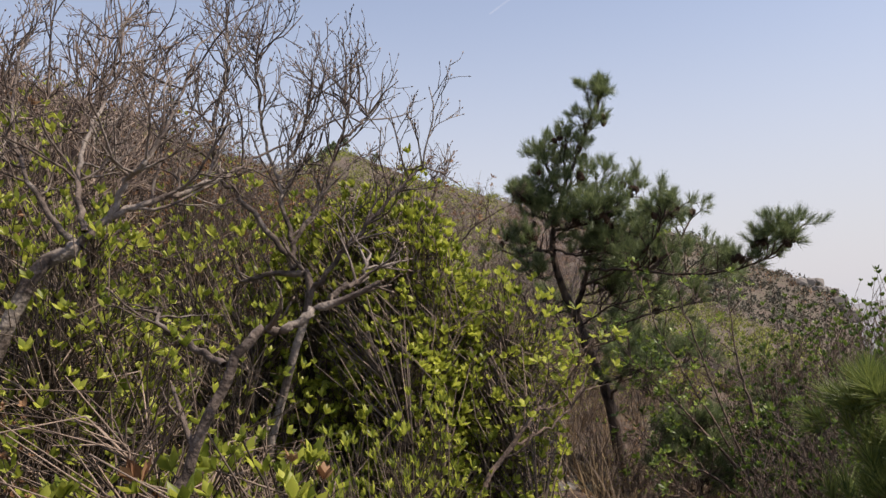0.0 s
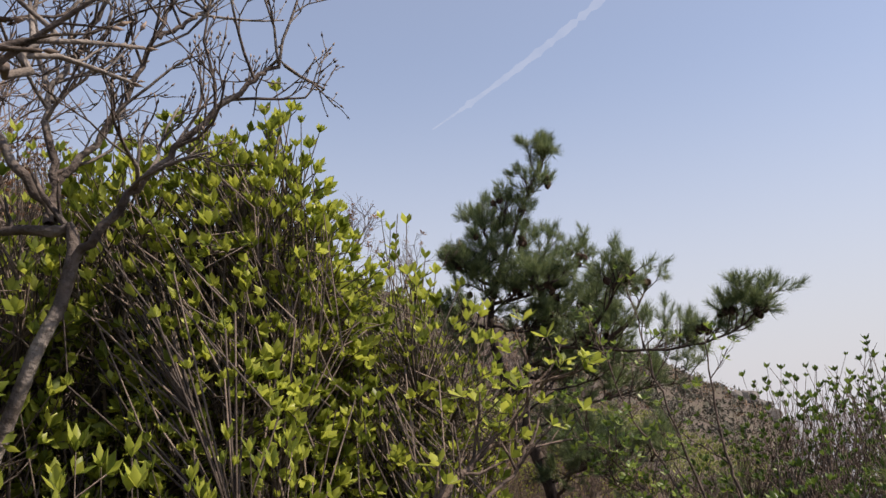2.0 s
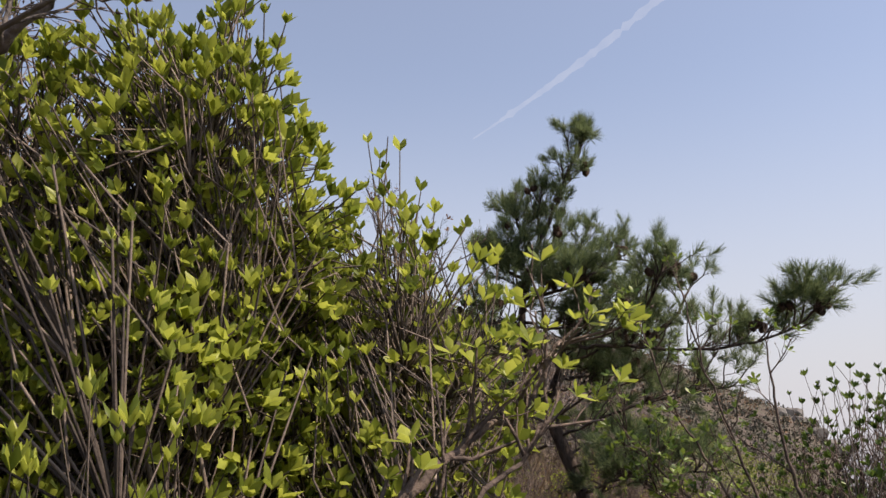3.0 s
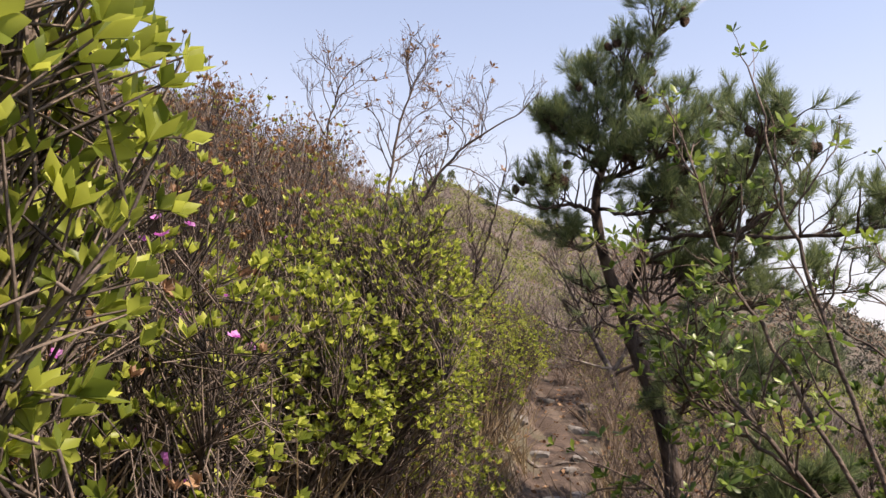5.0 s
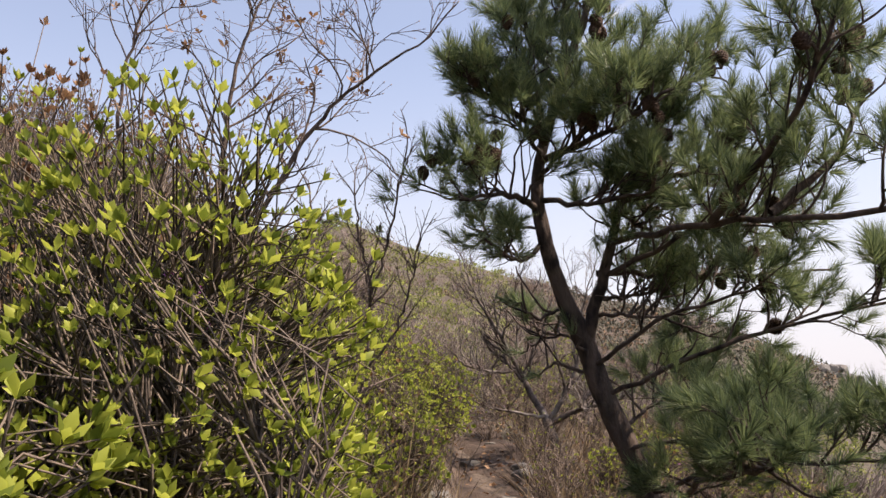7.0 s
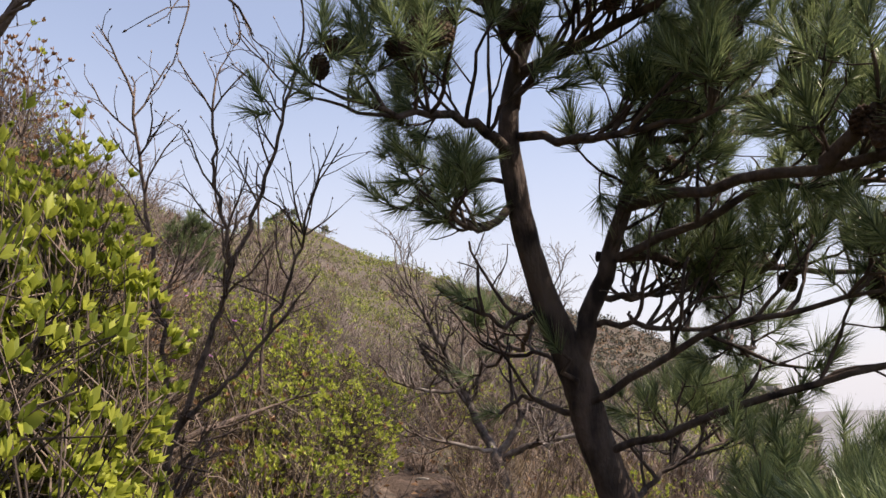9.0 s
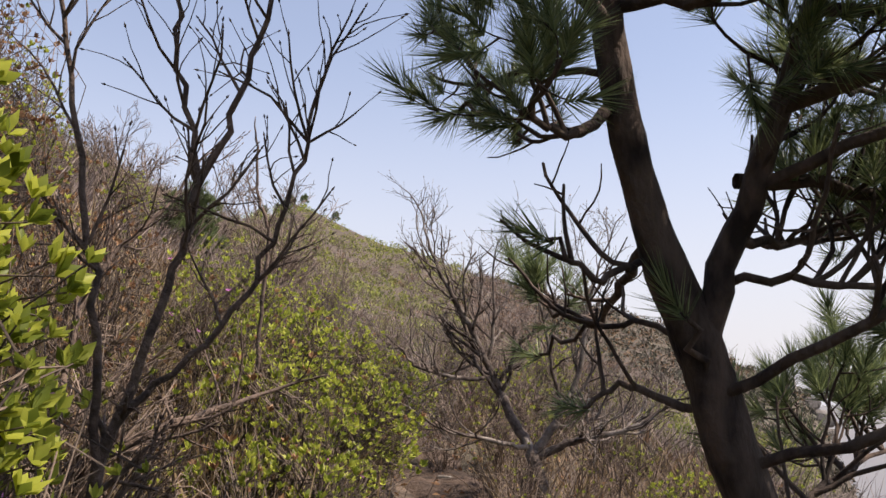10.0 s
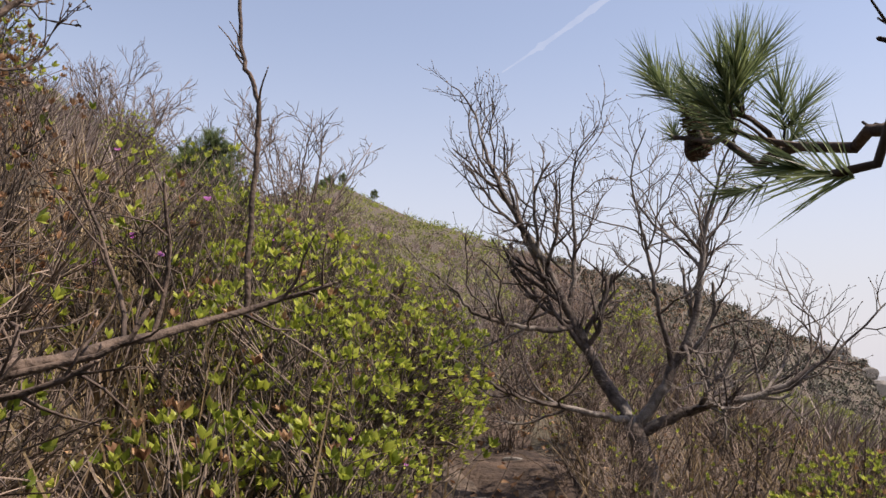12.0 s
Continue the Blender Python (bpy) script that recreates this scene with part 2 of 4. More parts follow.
def grow(rng, lines, tips, p, d, length, r, level, P):
    """A branch with its side branches: polylines with radii into lines, shoot ends into tips."""
    n = max(3, int(length / P["seg"]) + 1)
    pts, rad = [np.array(p, float)], [r]
    d = unit(d)
    end_r = r * (0.55 if level > 0 else 0.5)
    for i in range(n):
        d = unit(d + rng.normal(size=3) * P["wig"] + np.array([0, 0, P["up"]]))
        pts.append(pts[-1] + d * length / n)
        rad.append(r + (end_r - r) * (i + 1) / n)
    pts = np.array(pts)
    lines.append((level, pts, np.array(rad)))
    if level <= 0:
        tips.append((pts[-1], d))
        return
    k = P["kids"][level - 1]
    k = int(k * rng.uniform(0.75, 1.3) + 0.5)
    for i in range(k):
        f = P.get("start", 0.25) + (1 - P.get("start", 0.25)) * (i + rng.uniform(0.2, 0.9)) / k
        x = f * n
        j = min(int(x), n - 1)
        q = pts[j] + (pts[j + 1] - pts[j]) * (x - j)
        dd = unit(pts[j + 1] - pts[j])
        side = unit(np.cross(dd, rng.normal(size=3)))
        a = np.radians(P["angle"] * rng.uniform(0.6, 1.35))
        kd = dd * np.cos(a) + side * np.sin(a)
        grow(rng, lines, tips, q, kd, length * P["ratio"] * rng.uniform(0.65, 1.2) * (1.15 - 0.45 * f), max(rad[j] * 0.62, P["rmin"]), level - 1, P)
    tips.append((pts[-1], d))


def lines_to(geo, lines, pick, sides=(3, 4, 5, 6, 7)):
    for level, pts, rad in lines:
        if pick(level):
            geo.tube(pts, rad, sides[min(level, 4)])


# ---- the lie of the land ----
def trail_x(y):
    return np.interp(y, [-4, 0, 0.8, 1.9, 3.0, 4, 5, 6, 7, 8, 9.3, 11, 13, 16], [-0.2, 0.02, 0.13, 0.45, 0.9, 0.85, 0.75, 0.85, 0.8, 0.78, 1.08, 1.08, 1.1, 0.6])


def trail_z(y):
    return np.interp(y, [-5, 0, 1, 2, 3, 4, 5, 6, 7, 8, 9, 10, 11, 12, 14, 18], [0.4, 0.1, -0.13, -0.3, -0.38, -0.3, -0.2, -0.1, -0.1, -0.18, -0.1, 0.1, 0.33, 0.55, 0.9, 1.4])


HUB = (0.8, 8.0, 1.2)
RIDGE = [(-180, 4), (-140, -12), (-90, -18), (-50, -16), (-36, -13), (-32, -8.5), (-29.8, -3.4), (-28.4, 0.2), (-24.2, 2.0), (-20.8, 4.0), (-16.7, 5.7), (-12.4, 6.5), (-5.8, 8.3), (-0.7, 10.0), (1.8, 10.4), (5.3, 11.9), (7.8, 13.0), (10, 12.4), (13, 11.6), (20, 14), (31, 18.0), (45, 21), (90, 24), (140, 16), (180, 4)]
CREST = [(-180, 60), (-60, 90), (-30, 115), (8, 120), (12, 90), (20, 34), (32, 26), (90, 30), (180, 60)]


def bumps(x, y):
    return 0.05 * np.sin(x * 2.1 + 0.7 * y) * np.cos(y * 1.7 - 0.4 * x) + 0.03 * np.sin(x * 5.3 - y * 3.1) + 0.015 * np.sin(x * 11 + y * 9.7)


def ground_z(x, y):
    x, y = np.asarray(x, float), np.asarray(y, float)
    d = x - trail_x(y)
    left, right = np.maximum(-d - 0.28, 0), np.maximum(d - 0.32, 0)
    near = trail_z(y) + 0.52 * left + 0.16 * (1 - np.exp(-left * 5)) - 0.22 * right - 0.10 * np.maximum(right - 2.0, 0) ** 1.5 + bumps(x, y) * np.clip((left + right) * 2, 0.35, 1)
    rx, ry = x - HUB[0], y - HUB[1]
    r = np.hypot(rx, ry) + 1e-6
    th = np.degrees(np.arctan2(-rx, ry))
    e1 = np.interp(th, *zip(*RIDGE))
    dk = np.interp(th, *zip(*CREST))
    e0 = np.interp(th, [-180, -120, -60, -30, 0, 30, 60, 120, 180], [-6, -24, -24, -16, -5, 8, 14, 14, -6])
    s = np.clip(np.log(r / 9) / np.log(dk / 9), 0, 1)
    el = e0 + (e1 - e0) * (s ** 0.8)
    far = HUB[2] + r * np.tan(np.radians(el)) + 0.5 * np.sin(r * 0.31 + th * 0.25) * np.clip((r - 10) / 40, 0, 1) * (1 - s)
    over = np.maximum(r - dk, 0)
    far = far - 0.45 * over - 0.0012 * over ** 2
    far = np.maximum(far, -130)
    w = np.clip((r - 7) / 9, 0, 1)
    w = w * w * (3 - 2 * w)
    return near * (1 - w) + far * w


def gz(x, y):
    return float(ground_z(x, y))


g = Geo()
# one sheet: fine rings round the walk, wide ones out to the skyline and down to the sea
rr = np.concatenate([np.linspace(0.05, 10, 90), np.geomspace(10.3, 420, 110)])
tt = np.linspace(-np.pi, np.pi, 271)
R, T = np.meshgrid(rr, tt)
gx, gy = HUB[0] - R * np.sin(T), HUB[1] - 3.0 * np.exp(-R / 12) + R * np.cos(T)
v = np.stack([gx.ravel(), gy.ravel(), ground_z(gx.ravel(), gy.ravel())], 1)
nx, ny = len(rr), len(tt)
i, j = np.meshgrid(np.arange(nx - 1), np.arange(ny - 1))
a = (j * nx + i).ravel()
g.add(v, np.concatenate([np.stack([a, a + 1, a + nx + 1], 1), np.stack([a, a + nx + 1, a + nx], 1)]))
tagged(part("ground", g, M_SOIL, smooth=True), label="steep hillside of brown soil and leaf litter", category="hillside", kind="structure")

g = Geo()
ys = np.linspace(-3.5, 14, 240)
us = np.linspace(-0.42, 0.46, 14)
Y, U = np.meshgrid(ys, us, indexing="ij")
X = trail_x(Y) + U * (1 + 0.22 * np.sin(Y * 2.3) + 0.12 * np.sin(Y * 5.1))
Z = ground_z(X, Y) + 0.012 - 0.03 * (np.abs(U) / 0.44) ** 3 + 0.02 * np.sin(Y * 6 + X * 3) * np.sin(Y * 2.7) + 0.012 * np.sin(X * 17 + Y * 5)
v = np.stack([X.ravel(), Y.ravel(), Z.ravel()], 1)
n2 = len(us)
i, j = np.meshgrid(np.arange(n2 - 1), np.arange(len(ys) - 1))
a = (j * n2 + i).ravel()
g.add(v, np.concatenate([np.stack([a, a + 1, a + n2 + 1], 1), np.stack([a, a + n2 + 1, a + n2], 1)]))
tagged(part("path_1", g, M_TRAIL, smooth=True), label="narrow footpath of trodden brown earth", category="footpath", kind="structure")

# flat sea; the haze over it is only the material's pale colour
g = Geo()
g.add([(-4800, -4800, -122), (4800, -4800, -122), (4800, 4800, -122), (-4800, 4800, -122)], [(0, 1, 2), (0, 2, 3)])
tagged(part("water", g, M_SEA), label="sea in a pale haze-toned colour", category="sea", kind="structure")

# a headland across the water, its haze put into the grey colour
g = Geo()
th = np.radians(np.linspace(-27.6, -60, 60))
h = 45 * np.clip((np.arange(60)) / 14.0, 0, 1) ** 0.7 * (0.85 + 0.15 * np.sin(np.arange(60) * 0.4)) + 70
top = np.stack([-np.sin(th) * 3600, np.cos(th) * 3600, h - 122], 1)
low = np.stack([-np.sin(th) * 3300, np.cos(th) * 3300, np.full(60, -126.0)], 1)
back = np.stack([-np.sin(th) * 4300, np.cos(th) * 4300, np.full(60, -126.0)], 1)
v = np.concatenate([low, top, back])
i = np.arange(59)
g.add(v, np.concatenate([np.stack([i, i + 1, i + 61], 1), np.stack([i, i + 61, i + 60], 1), np.stack([i + 60, i + 61, i + 121], 1), np.stack([i + 60, i + 121, i + 120], 1)]))
tagged(part("backdrop_headland", g, M_FAR, smooth=True), label="distant headland with haze put into its grey colour", category="headland", kind="structure")

# a fading condensation trail high in the sky, white by its own glow
g = Geo()
e0, e1 = np.array([-4.5, 21.2]), np.array([-24.0, 32.5])
n = 60
s = np.linspace(0, 1, n)
az, el = np.radians(e0[0] + (e1[0] - e0[0]) * s), np.radians(e0[1] + (e1[1] - e0[1]) * s)
mid_line = np.stack([-np.sin(az) * np.cos(el), np.cos(az) * np.cos(el), np.sin(el)], 1) * 4000
cr = np.random.default_rng(3)
rad = (9 + 17 * s) * (1 + 0.25 * cr.normal(size=n)) * np.clip(s * 8, 0.1, 1)
g.tube(mid_line, np.maximum(rad, 4), 8)
tagged(part("backdrop_contrail", g, M_TRAIL_SKY, smooth=True), label="thin white condensation trail across the hazy blue sky", category="contrail", kind="structure")


# ---- the large pine beside the path ----
def pine_tree(seed, trunk, limbs, label, needle=0.088, mat=None, keep=290, count_n=80, reach=1.0):
    """trunk: (points, radii); limbs: (points, radius, number of side shoots, share with needles, cones)."""
    rng = np.random.default_rng(seed)
    foot = Vector(trunk[0][0])
    root = tagged(new("pine_tree"), label=label, category="pine tree")
    root.location = foot
    off = np.array(foot)
    g = Geo()
    pts = smooth_line(trunk[0], 10)
    rad = np.interp(np.linspace(0, 1, len(pts)), np.linspace(0, 1, len(trunk[1])), trunk[1])
    g.tube(pts - off, rad, 22)
    v = g.v[0]
    for k in range(len(v)):
        q = Vector(v[k] + off)
        ring = k // 22
        if ring < len(pts):
            c = Vector(pts[ring] - off)
            plate = noise.noise((q.x * 26, q.y * 26, q.z * 9)) * 0.10 + noise.noise((q.x * 60, q.y * 60, q.z * 30)) * 0.06 + noise.noise((q.x * 7, q.y * 7, q.z * 5)) * 0.10
            v[k] = c + (Vector(v[k]) - c) * (1 + plate)
    part("trunk", g, M_PINE_BARK, root, "dark fissured pine bark", smooth=True)
    mat = mat or M_NEEDLE
    P = dict(seg=0.06, wig=0.2, up=0.10, kids=[1, 2], angle=52, ratio=0.7, rmin=0.0028)
    dead = dict(seg=0.035, wig=0.13, up=0.10, kids=[2, 2], angle=55, ratio=0.55, rmin=0.002)
    protos = [tuft_proto(rng, count_n, needle * s, 0.07) for s in (0.9, 1.0, 1.1)]
    protos.append(tuft_proto(rng, 70, needle, 0.05, (8, 45)))
    light = [tuft_proto(rng, count_n, needle * s, 0.07, fine=False) for s in (0.9, 1.0, 1.1, 1.0)]
    tuft_meshes = []
    for q in protos:
        gg = Geo()
        gg.add(*q)
        tuft_meshes.append(gg.mesh("needle_tuft", mat))
    rest = Geo()
    count = 0
    for lp, r0, side, leafy, cones, *more in limbs:
        side, near_by = round(side * (1.25 if min(q[2] for q in lp) > 2.15 or lp[-1][0] > 2.6 else 0.9)), more[0] if more else 0.8
        p = smooth_line(lp, 6)
        p = p + rng.normal(size=p.shape) * 0.008
        rad = np.linspace(r0, max(r0 * 0.3, 0.005), len(p))
        g = Geo()
        g.tube(p - off, rad, 8)
        lines, tips = [], []
        for k in range(side):
            f = rng.uniform(0.25, 1.0)
            i = min(int(f * (len(p) - 1)), len(p) - 2)
            dd = unit(p[i + 1] - p[i])
            s = unit(np.cross(dd, rng.normal(size=3)))
            s[2] = abs(s[2]) * 0.7 + 0.1
            grows = f > 1 - leafy
            L = rng.uniform(0.18, 0.44) * (1.15 - 0.4 * f) * reach * near_by
            t2 = []
            grow(rng, lines, t2, p[i], unit(dd * 0.7 + s), L, 0.007, 2 if grows else 1, P if grows else dead)
            if grows:
                tips += t2
        tips.append((p[-1], unit(p[-1] - p[-2])))
        for level, q, rr_ in lines:
            g.tube(q - off, rr_, 4)
        limb = part("limb", g, M_PINE_BARK, root, smooth=True)
        for q, d in tips:
            d = unit(d + np.array([0, 0, 0.45]))
            m = basis([d], rng, rng.uniform(0.8, 1.15))[0]
            k = rng.integers(0, 4)
            if count < keep:
                ob = new("needle_tuft", tuft_meshes[k])
                ob.parent = limb
                mm = Matrix(m.tolist()).to_4x4()
                mm.translation = Vector(q - off - d * 0.02)
                ob.matrix_local = mm
            else:
                rest.scatter(light[k], m[None], [q - off - d * 0.02])
            count += 1
        for k in range(cones):
            q, d = tips[rng.integers(0, len(tips))]
            c = Geo()
            n = 9
            for ring in range(n):
                f = ring / (n - 1)
                w = 0.021 * math.sin(math.pi * (0.12 + 0.8 * f)) ** 0.7
                for b in range(8):
                    a2 = b * math.pi / 4 + ring * 0.4
                    o = np.array([math.cos(a2) * w, math.sin(a2) * w, 0.022 - 0.05 * f])
                    u = np.array([-math.sin(a2), math.cos(a2), 0]) * 0.008
                    n3 = np.array([math.cos(a2), math.sin(a2), 0.5]) * 0.006
                    c.add([o * (0.3, 0.3, 1), o + u - (0, 0, 0.003), o - u - (0, 0, 0.003), o + n3], [(0, 1, 3), (0, 3, 2), (1, 2, 3), (0, 2, 1)])
            c.tube([(0, 0, 0.024), (0, 0, 0), (0, 0, -0.03)], [0.009, 0.017, 0.008], 7)
            cone = c.mesh("pine_cone", M_CONE)
            for q2 in range(int(rng.integers(1, 5))):
                ob = tagged(new("pine_cone", cone), label="dark brown open pine cone")
                ob.parent = limb
                ob.location = Vector(q - off - d * 0.06 + rng.normal(size=3) * 0.026 * min(q2, 1) - np.array([0, 0, 0.02]))
                ob.rotation_euler = (rng.uniform(-0.7, 0.7), rng.uniform(-0.7, 0.7), rng.uniform(0, 6))
                ob.scale = (1.2,) * 3
    if rest.v:
        part("needles", rest, mat, root, "long dark green needles", kind="stuff")
    return root


PINE_TRUNK = [(1.86, 8.47, -0.45), (1.83, 8.46, -0.1), (1.78, 8.45, 0.3), (1.66, 8.43, 0.75), (1.51, 8.42, 1.12), (1.43, 8.41, 1.37), (1.33, 8.38, 1.6), (1.24, 8.33, 1.9), (1.21, 8.3, 2.2), (1.30, 8.3, 2.55), (1.40, 8.3, 2.85)]
PINE_LIMBS = [
    ([(1.40, 8.3, 2.83), (1.50, 8.1, 3.08), (1.62, 7.97, 3.4), (1.74, 7.89, 3.7)], 0.022, 16, 0.75, 5),
    ([(1.39, 8.3, 2.8), (1.38, 8.25, 3.1), (1.44, 8.2, 3.3)], 0.016, 6, 0.4, 1),
    ([(1.36, 8.3, 2.7), (1.22, 8.35, 2.95), (1.12, 8.4, 3.22)], 0.018, 13, 0.8, 1),
    ([(1.27, 8.3, 2.45), (1.05, 8.15, 2.55), (0.86, 8.05, 2.6)], 0.02, 16, 0.85, 2),
    ([(1.22, 8.32, 2.05), (1.02, 8.1, 2.08), (0.78, 7.85, 2.0)], 0.02, 16, 0.75, 5),
    ([(1.22, 8.32, 1.88), (1.12, 8.25, 1.78), (1.0, 8.2, 1.8)], 0.016, 9, 0.7, 0),
    ([(1.33, 8.4, 1.66), (1.37, 8.75, 1.54), (1.35, 9.0, 1.47), (1.3, 9.35, 1.53), (1.24, 9.68, 1.66)], 0.015, 9, 0.36, 2, 0.4),
    ([(1.44, 8.41, 1.37), (1.53, 8.3, 1.72), (1.62, 8.15, 2.1), (1.75, 8.0, 2.4)], 0.036, 20, 0.6, 2),
    ([(1.56, 8.22, 1.85), (1.85, 7.65, 1.82), (2.3, 7.0, 1.72), (2.7, 6.62, 1.78), (2.98, 6.42, 2.02)], 0.017, 33, 0.85, 6),
    ([(1.85, 7.65, 1.82), (1.98, 7.1, 2.08), (2.0, 6.8, 2.3)], 0.02, 13, 0.85, 2),
    ([(2.0, 7.4, 1.8), (2.3, 7.4, 2.05), (2.45, 7.5, 2.3)], 0.02, 6, 0.75, 3),
    ([(1.56, 8.42, 0.85), (1.95, 8.2, 0.92), (2.5, 8.0, 1.0)], 0.013, 15, 0.7, 0),
    ([(1.5, 8.33, 1.72), (2.0, 8.3, 1.68), (2.7, 8.4, 1.72)], 0.018, 11, 0.55, 3),
    ([(1.6, 8.2, 2.05), (2.1, 8.45, 2.2), (2.6, 8.7, 2.3)], 0.016, 10, 0.7, 2),
    ([(1.23, 8.3, 2.3), (1.5, 7.9, 2.32), (1.72, 7.6, 2.4)], 0.02, 17, 0.85, 3),
    ([(1.31, 8.3, 2.58), (1.55, 8.3, 2.68), (1.82, 8.4, 2.75)], 0.018, 9, 0.8, 2),
    ([(1.77, 8.45, 0.45), (1.76, 7.9, 0.72), (1.8, 7.3, 0.85), (1.75, 6.9, 0.92)], 0.018, 30, 0.75, 0),
    ([(1.52, 8.4, 1.1), (1.9, 8.0, 1.3), (2.3, 7.7, 1.42), (2.8, 7.5, 1.5)], 0.013, 13, 0.6, 1),
    ([(1.46, 8.41, 1.25), (1.75, 8.0, 1.46), (2.05, 7.65, 1.55)], 0.013, 8, 0.5, 1),
    ([(1.62, 8.15, 2.1), (1.95, 8.0, 2.15), (2.3, 7.9, 2.22)], 0.018, 14, 0.85, 2),
    ([(1.53, 8.3, 1.7), (1.9, 7.95, 1.85), (2.2, 7.8, 1.82)], 0.014, 10, 0.65, 1),
    ([(1.22, 8.32, 2.1), (1.45, 8.0, 2.0), (1.7, 7.8, 2.02)], 0.016, 15, 0.8, 1),
    ([(1.35, 8.39, 1.55), (1.2, 8.35, 1.5), (1.08, 8.3, 1.58)], 0.01, 3, 0.0, 0),
    ([(1.7, 8.44, 0.65), (2.05, 7.85, 0.82), (2.5, 7.2, 0.88)], 0.014, 30, 0.8, 0),
    ([(1.52, 8.36, 1.6), (1.75, 8.5, 1.62), (2.05, 8.7, 1.75)], 0.012, 20, 0.6, 0, 0.9),
    ([(1.6, 8.2, 2.0), (1.75, 8.35, 1.95), (2.0, 8.5, 2.0)], 0.011, 14, 0.7, 1, 0.9),
    ([(1.5, 8.38, 1.5), (1.7, 8.25, 1.5), (1.95, 8.25, 1.42)], 0.011, 20, 0.5, 0, 0.9),
    ([(1.6, 8.43, 0.95), (1.8, 8.6, 1.05), (2.1, 8.8, 1.15)], 0.011, 18, 0.6, 0, 0.9),
    ([(1.42, 8.41, 1.4), (1.25, 8.6, 1.42), (1.15, 8.8, 1.36)], 0.008, 3, 0.0, 0, 0.8),
    ([(1.24, 8.33, 1.95), (1.05, 8.45, 2.0), (0.9, 8.5, 1.92)], 0.009, 4, 0.2, 0, 0.8),
    ([(1.48, 8.41, 1.2), (1.30, 8.5, 1.28), (1.2, 8.55, 1.22)], 0.012, 2, 0.0, 0),
    ([(1.47, 8.41, 1.22), (1.36, 8.3, 1.42)], 0.014, 0, 0.0, 0),
    ([(1.24, 8.3, 2.3), (1.15, 8.1, 2.38), (1.05, 7.95, 2.4)], 0.014, 8, 0.9, 1),
    ([(1.22, 8.3, 2.2), (1.3, 8.05, 2.27), (1.4, 7.85, 2.32)], 0.014, 7, 0.9, 1),
    ([(1.27, 8.3, 2.45), (1.2, 8.1, 2.6), (1.15, 7.95, 2.7)], 0.014, 5, 0.9, 1),
    ([(1.31, 8.3, 2.6), (1.35, 8.1, 2.7), (1.5, 8.0, 2.78)], 0.013, 4, 0.9, 1),
    ([(1.75, 8.0, 2.4), (1.9, 7.9, 2.55), (2.05, 7.85, 2.62)], 0.013, 6, 0.9, 2),
    ([(2.0, 8.3, 1.68), (2.15, 8.1, 1.85), (2.3, 8.0, 1.95)], 0.012, 8, 0.9, 1),
]
pine_tree(5, (PINE_TRUNK, [0.085, 0.07, 0.062, 0.057, 0.055, 0.055, 0.044, 0.038, 0.032, 0.026, 0.019]), PINE_LIMBS, "windswept pine with forked dark trunk beside the path")

# young pines low beside the path
YOUNG = [
    (11, (1.42, 2.42), 1.58, 0.3, "young pine with bright upright needle tufts beside the path"),
    (12, (1.95, 2.7), 1.32, 0.36, "young pine with bright upright needle tufts beside the path"),
    (14, (1.95, 6.3), 0.8, 0.32, "young pine with bright needle tufts below the path"),
    (15, (2.35, 3.3), 1.5, 0.45, "young pine with bright needle tufts below the path"),
    (16, (2.55, 5.9), 1.0, 0.4, "young pine with bright needle tufts below the path"),
    (13, (-1.95, 16.6), 1.05, 0.5, "small dark pine standing among the hillside scrub"),
]
for seed, (px, py), h, w, label in YOUNG:
    rng = np.random.default_rng(seed)
    z = gz(px, py)
    tp = [(px, py, z - 0.1), (px + 0.03, py, z + h * 0.4), (px, py - 0.02, z + h * 0.75), (px + 0.02, py, z + h - 0.08)]
    lm = []
    for k in range(11):
        f = 0.3 + 0.6 * k / 10
        a2 = k * 2.4
        L = w * (1.1 - f * 0.75)
        c = np.array([px, py, z + h * f])
        e = c + np.array([math.cos(a2) * L, math.sin(a2) * L, 0.25 * L + 0.05])
        lm.append(([c, (c + e) / 2 - np.array([0, 0, 0.03]), e], 0.01, 7 if seed == 13 else 6, 0.85, 0))
    lm.append((tp[2:], 0.012, 5, 0.9, 0))
    small_pine = pine_tree(seed, (tp, [0.03, 0.026, 0.02, 0.012]), lm, label, needle=0.07 if seed == 13 else 0.1, mat=M_NEEDLE_YOUNG if seed in (11, 12, 15) else M_NEEDLE, keep=60, reach=0.7)


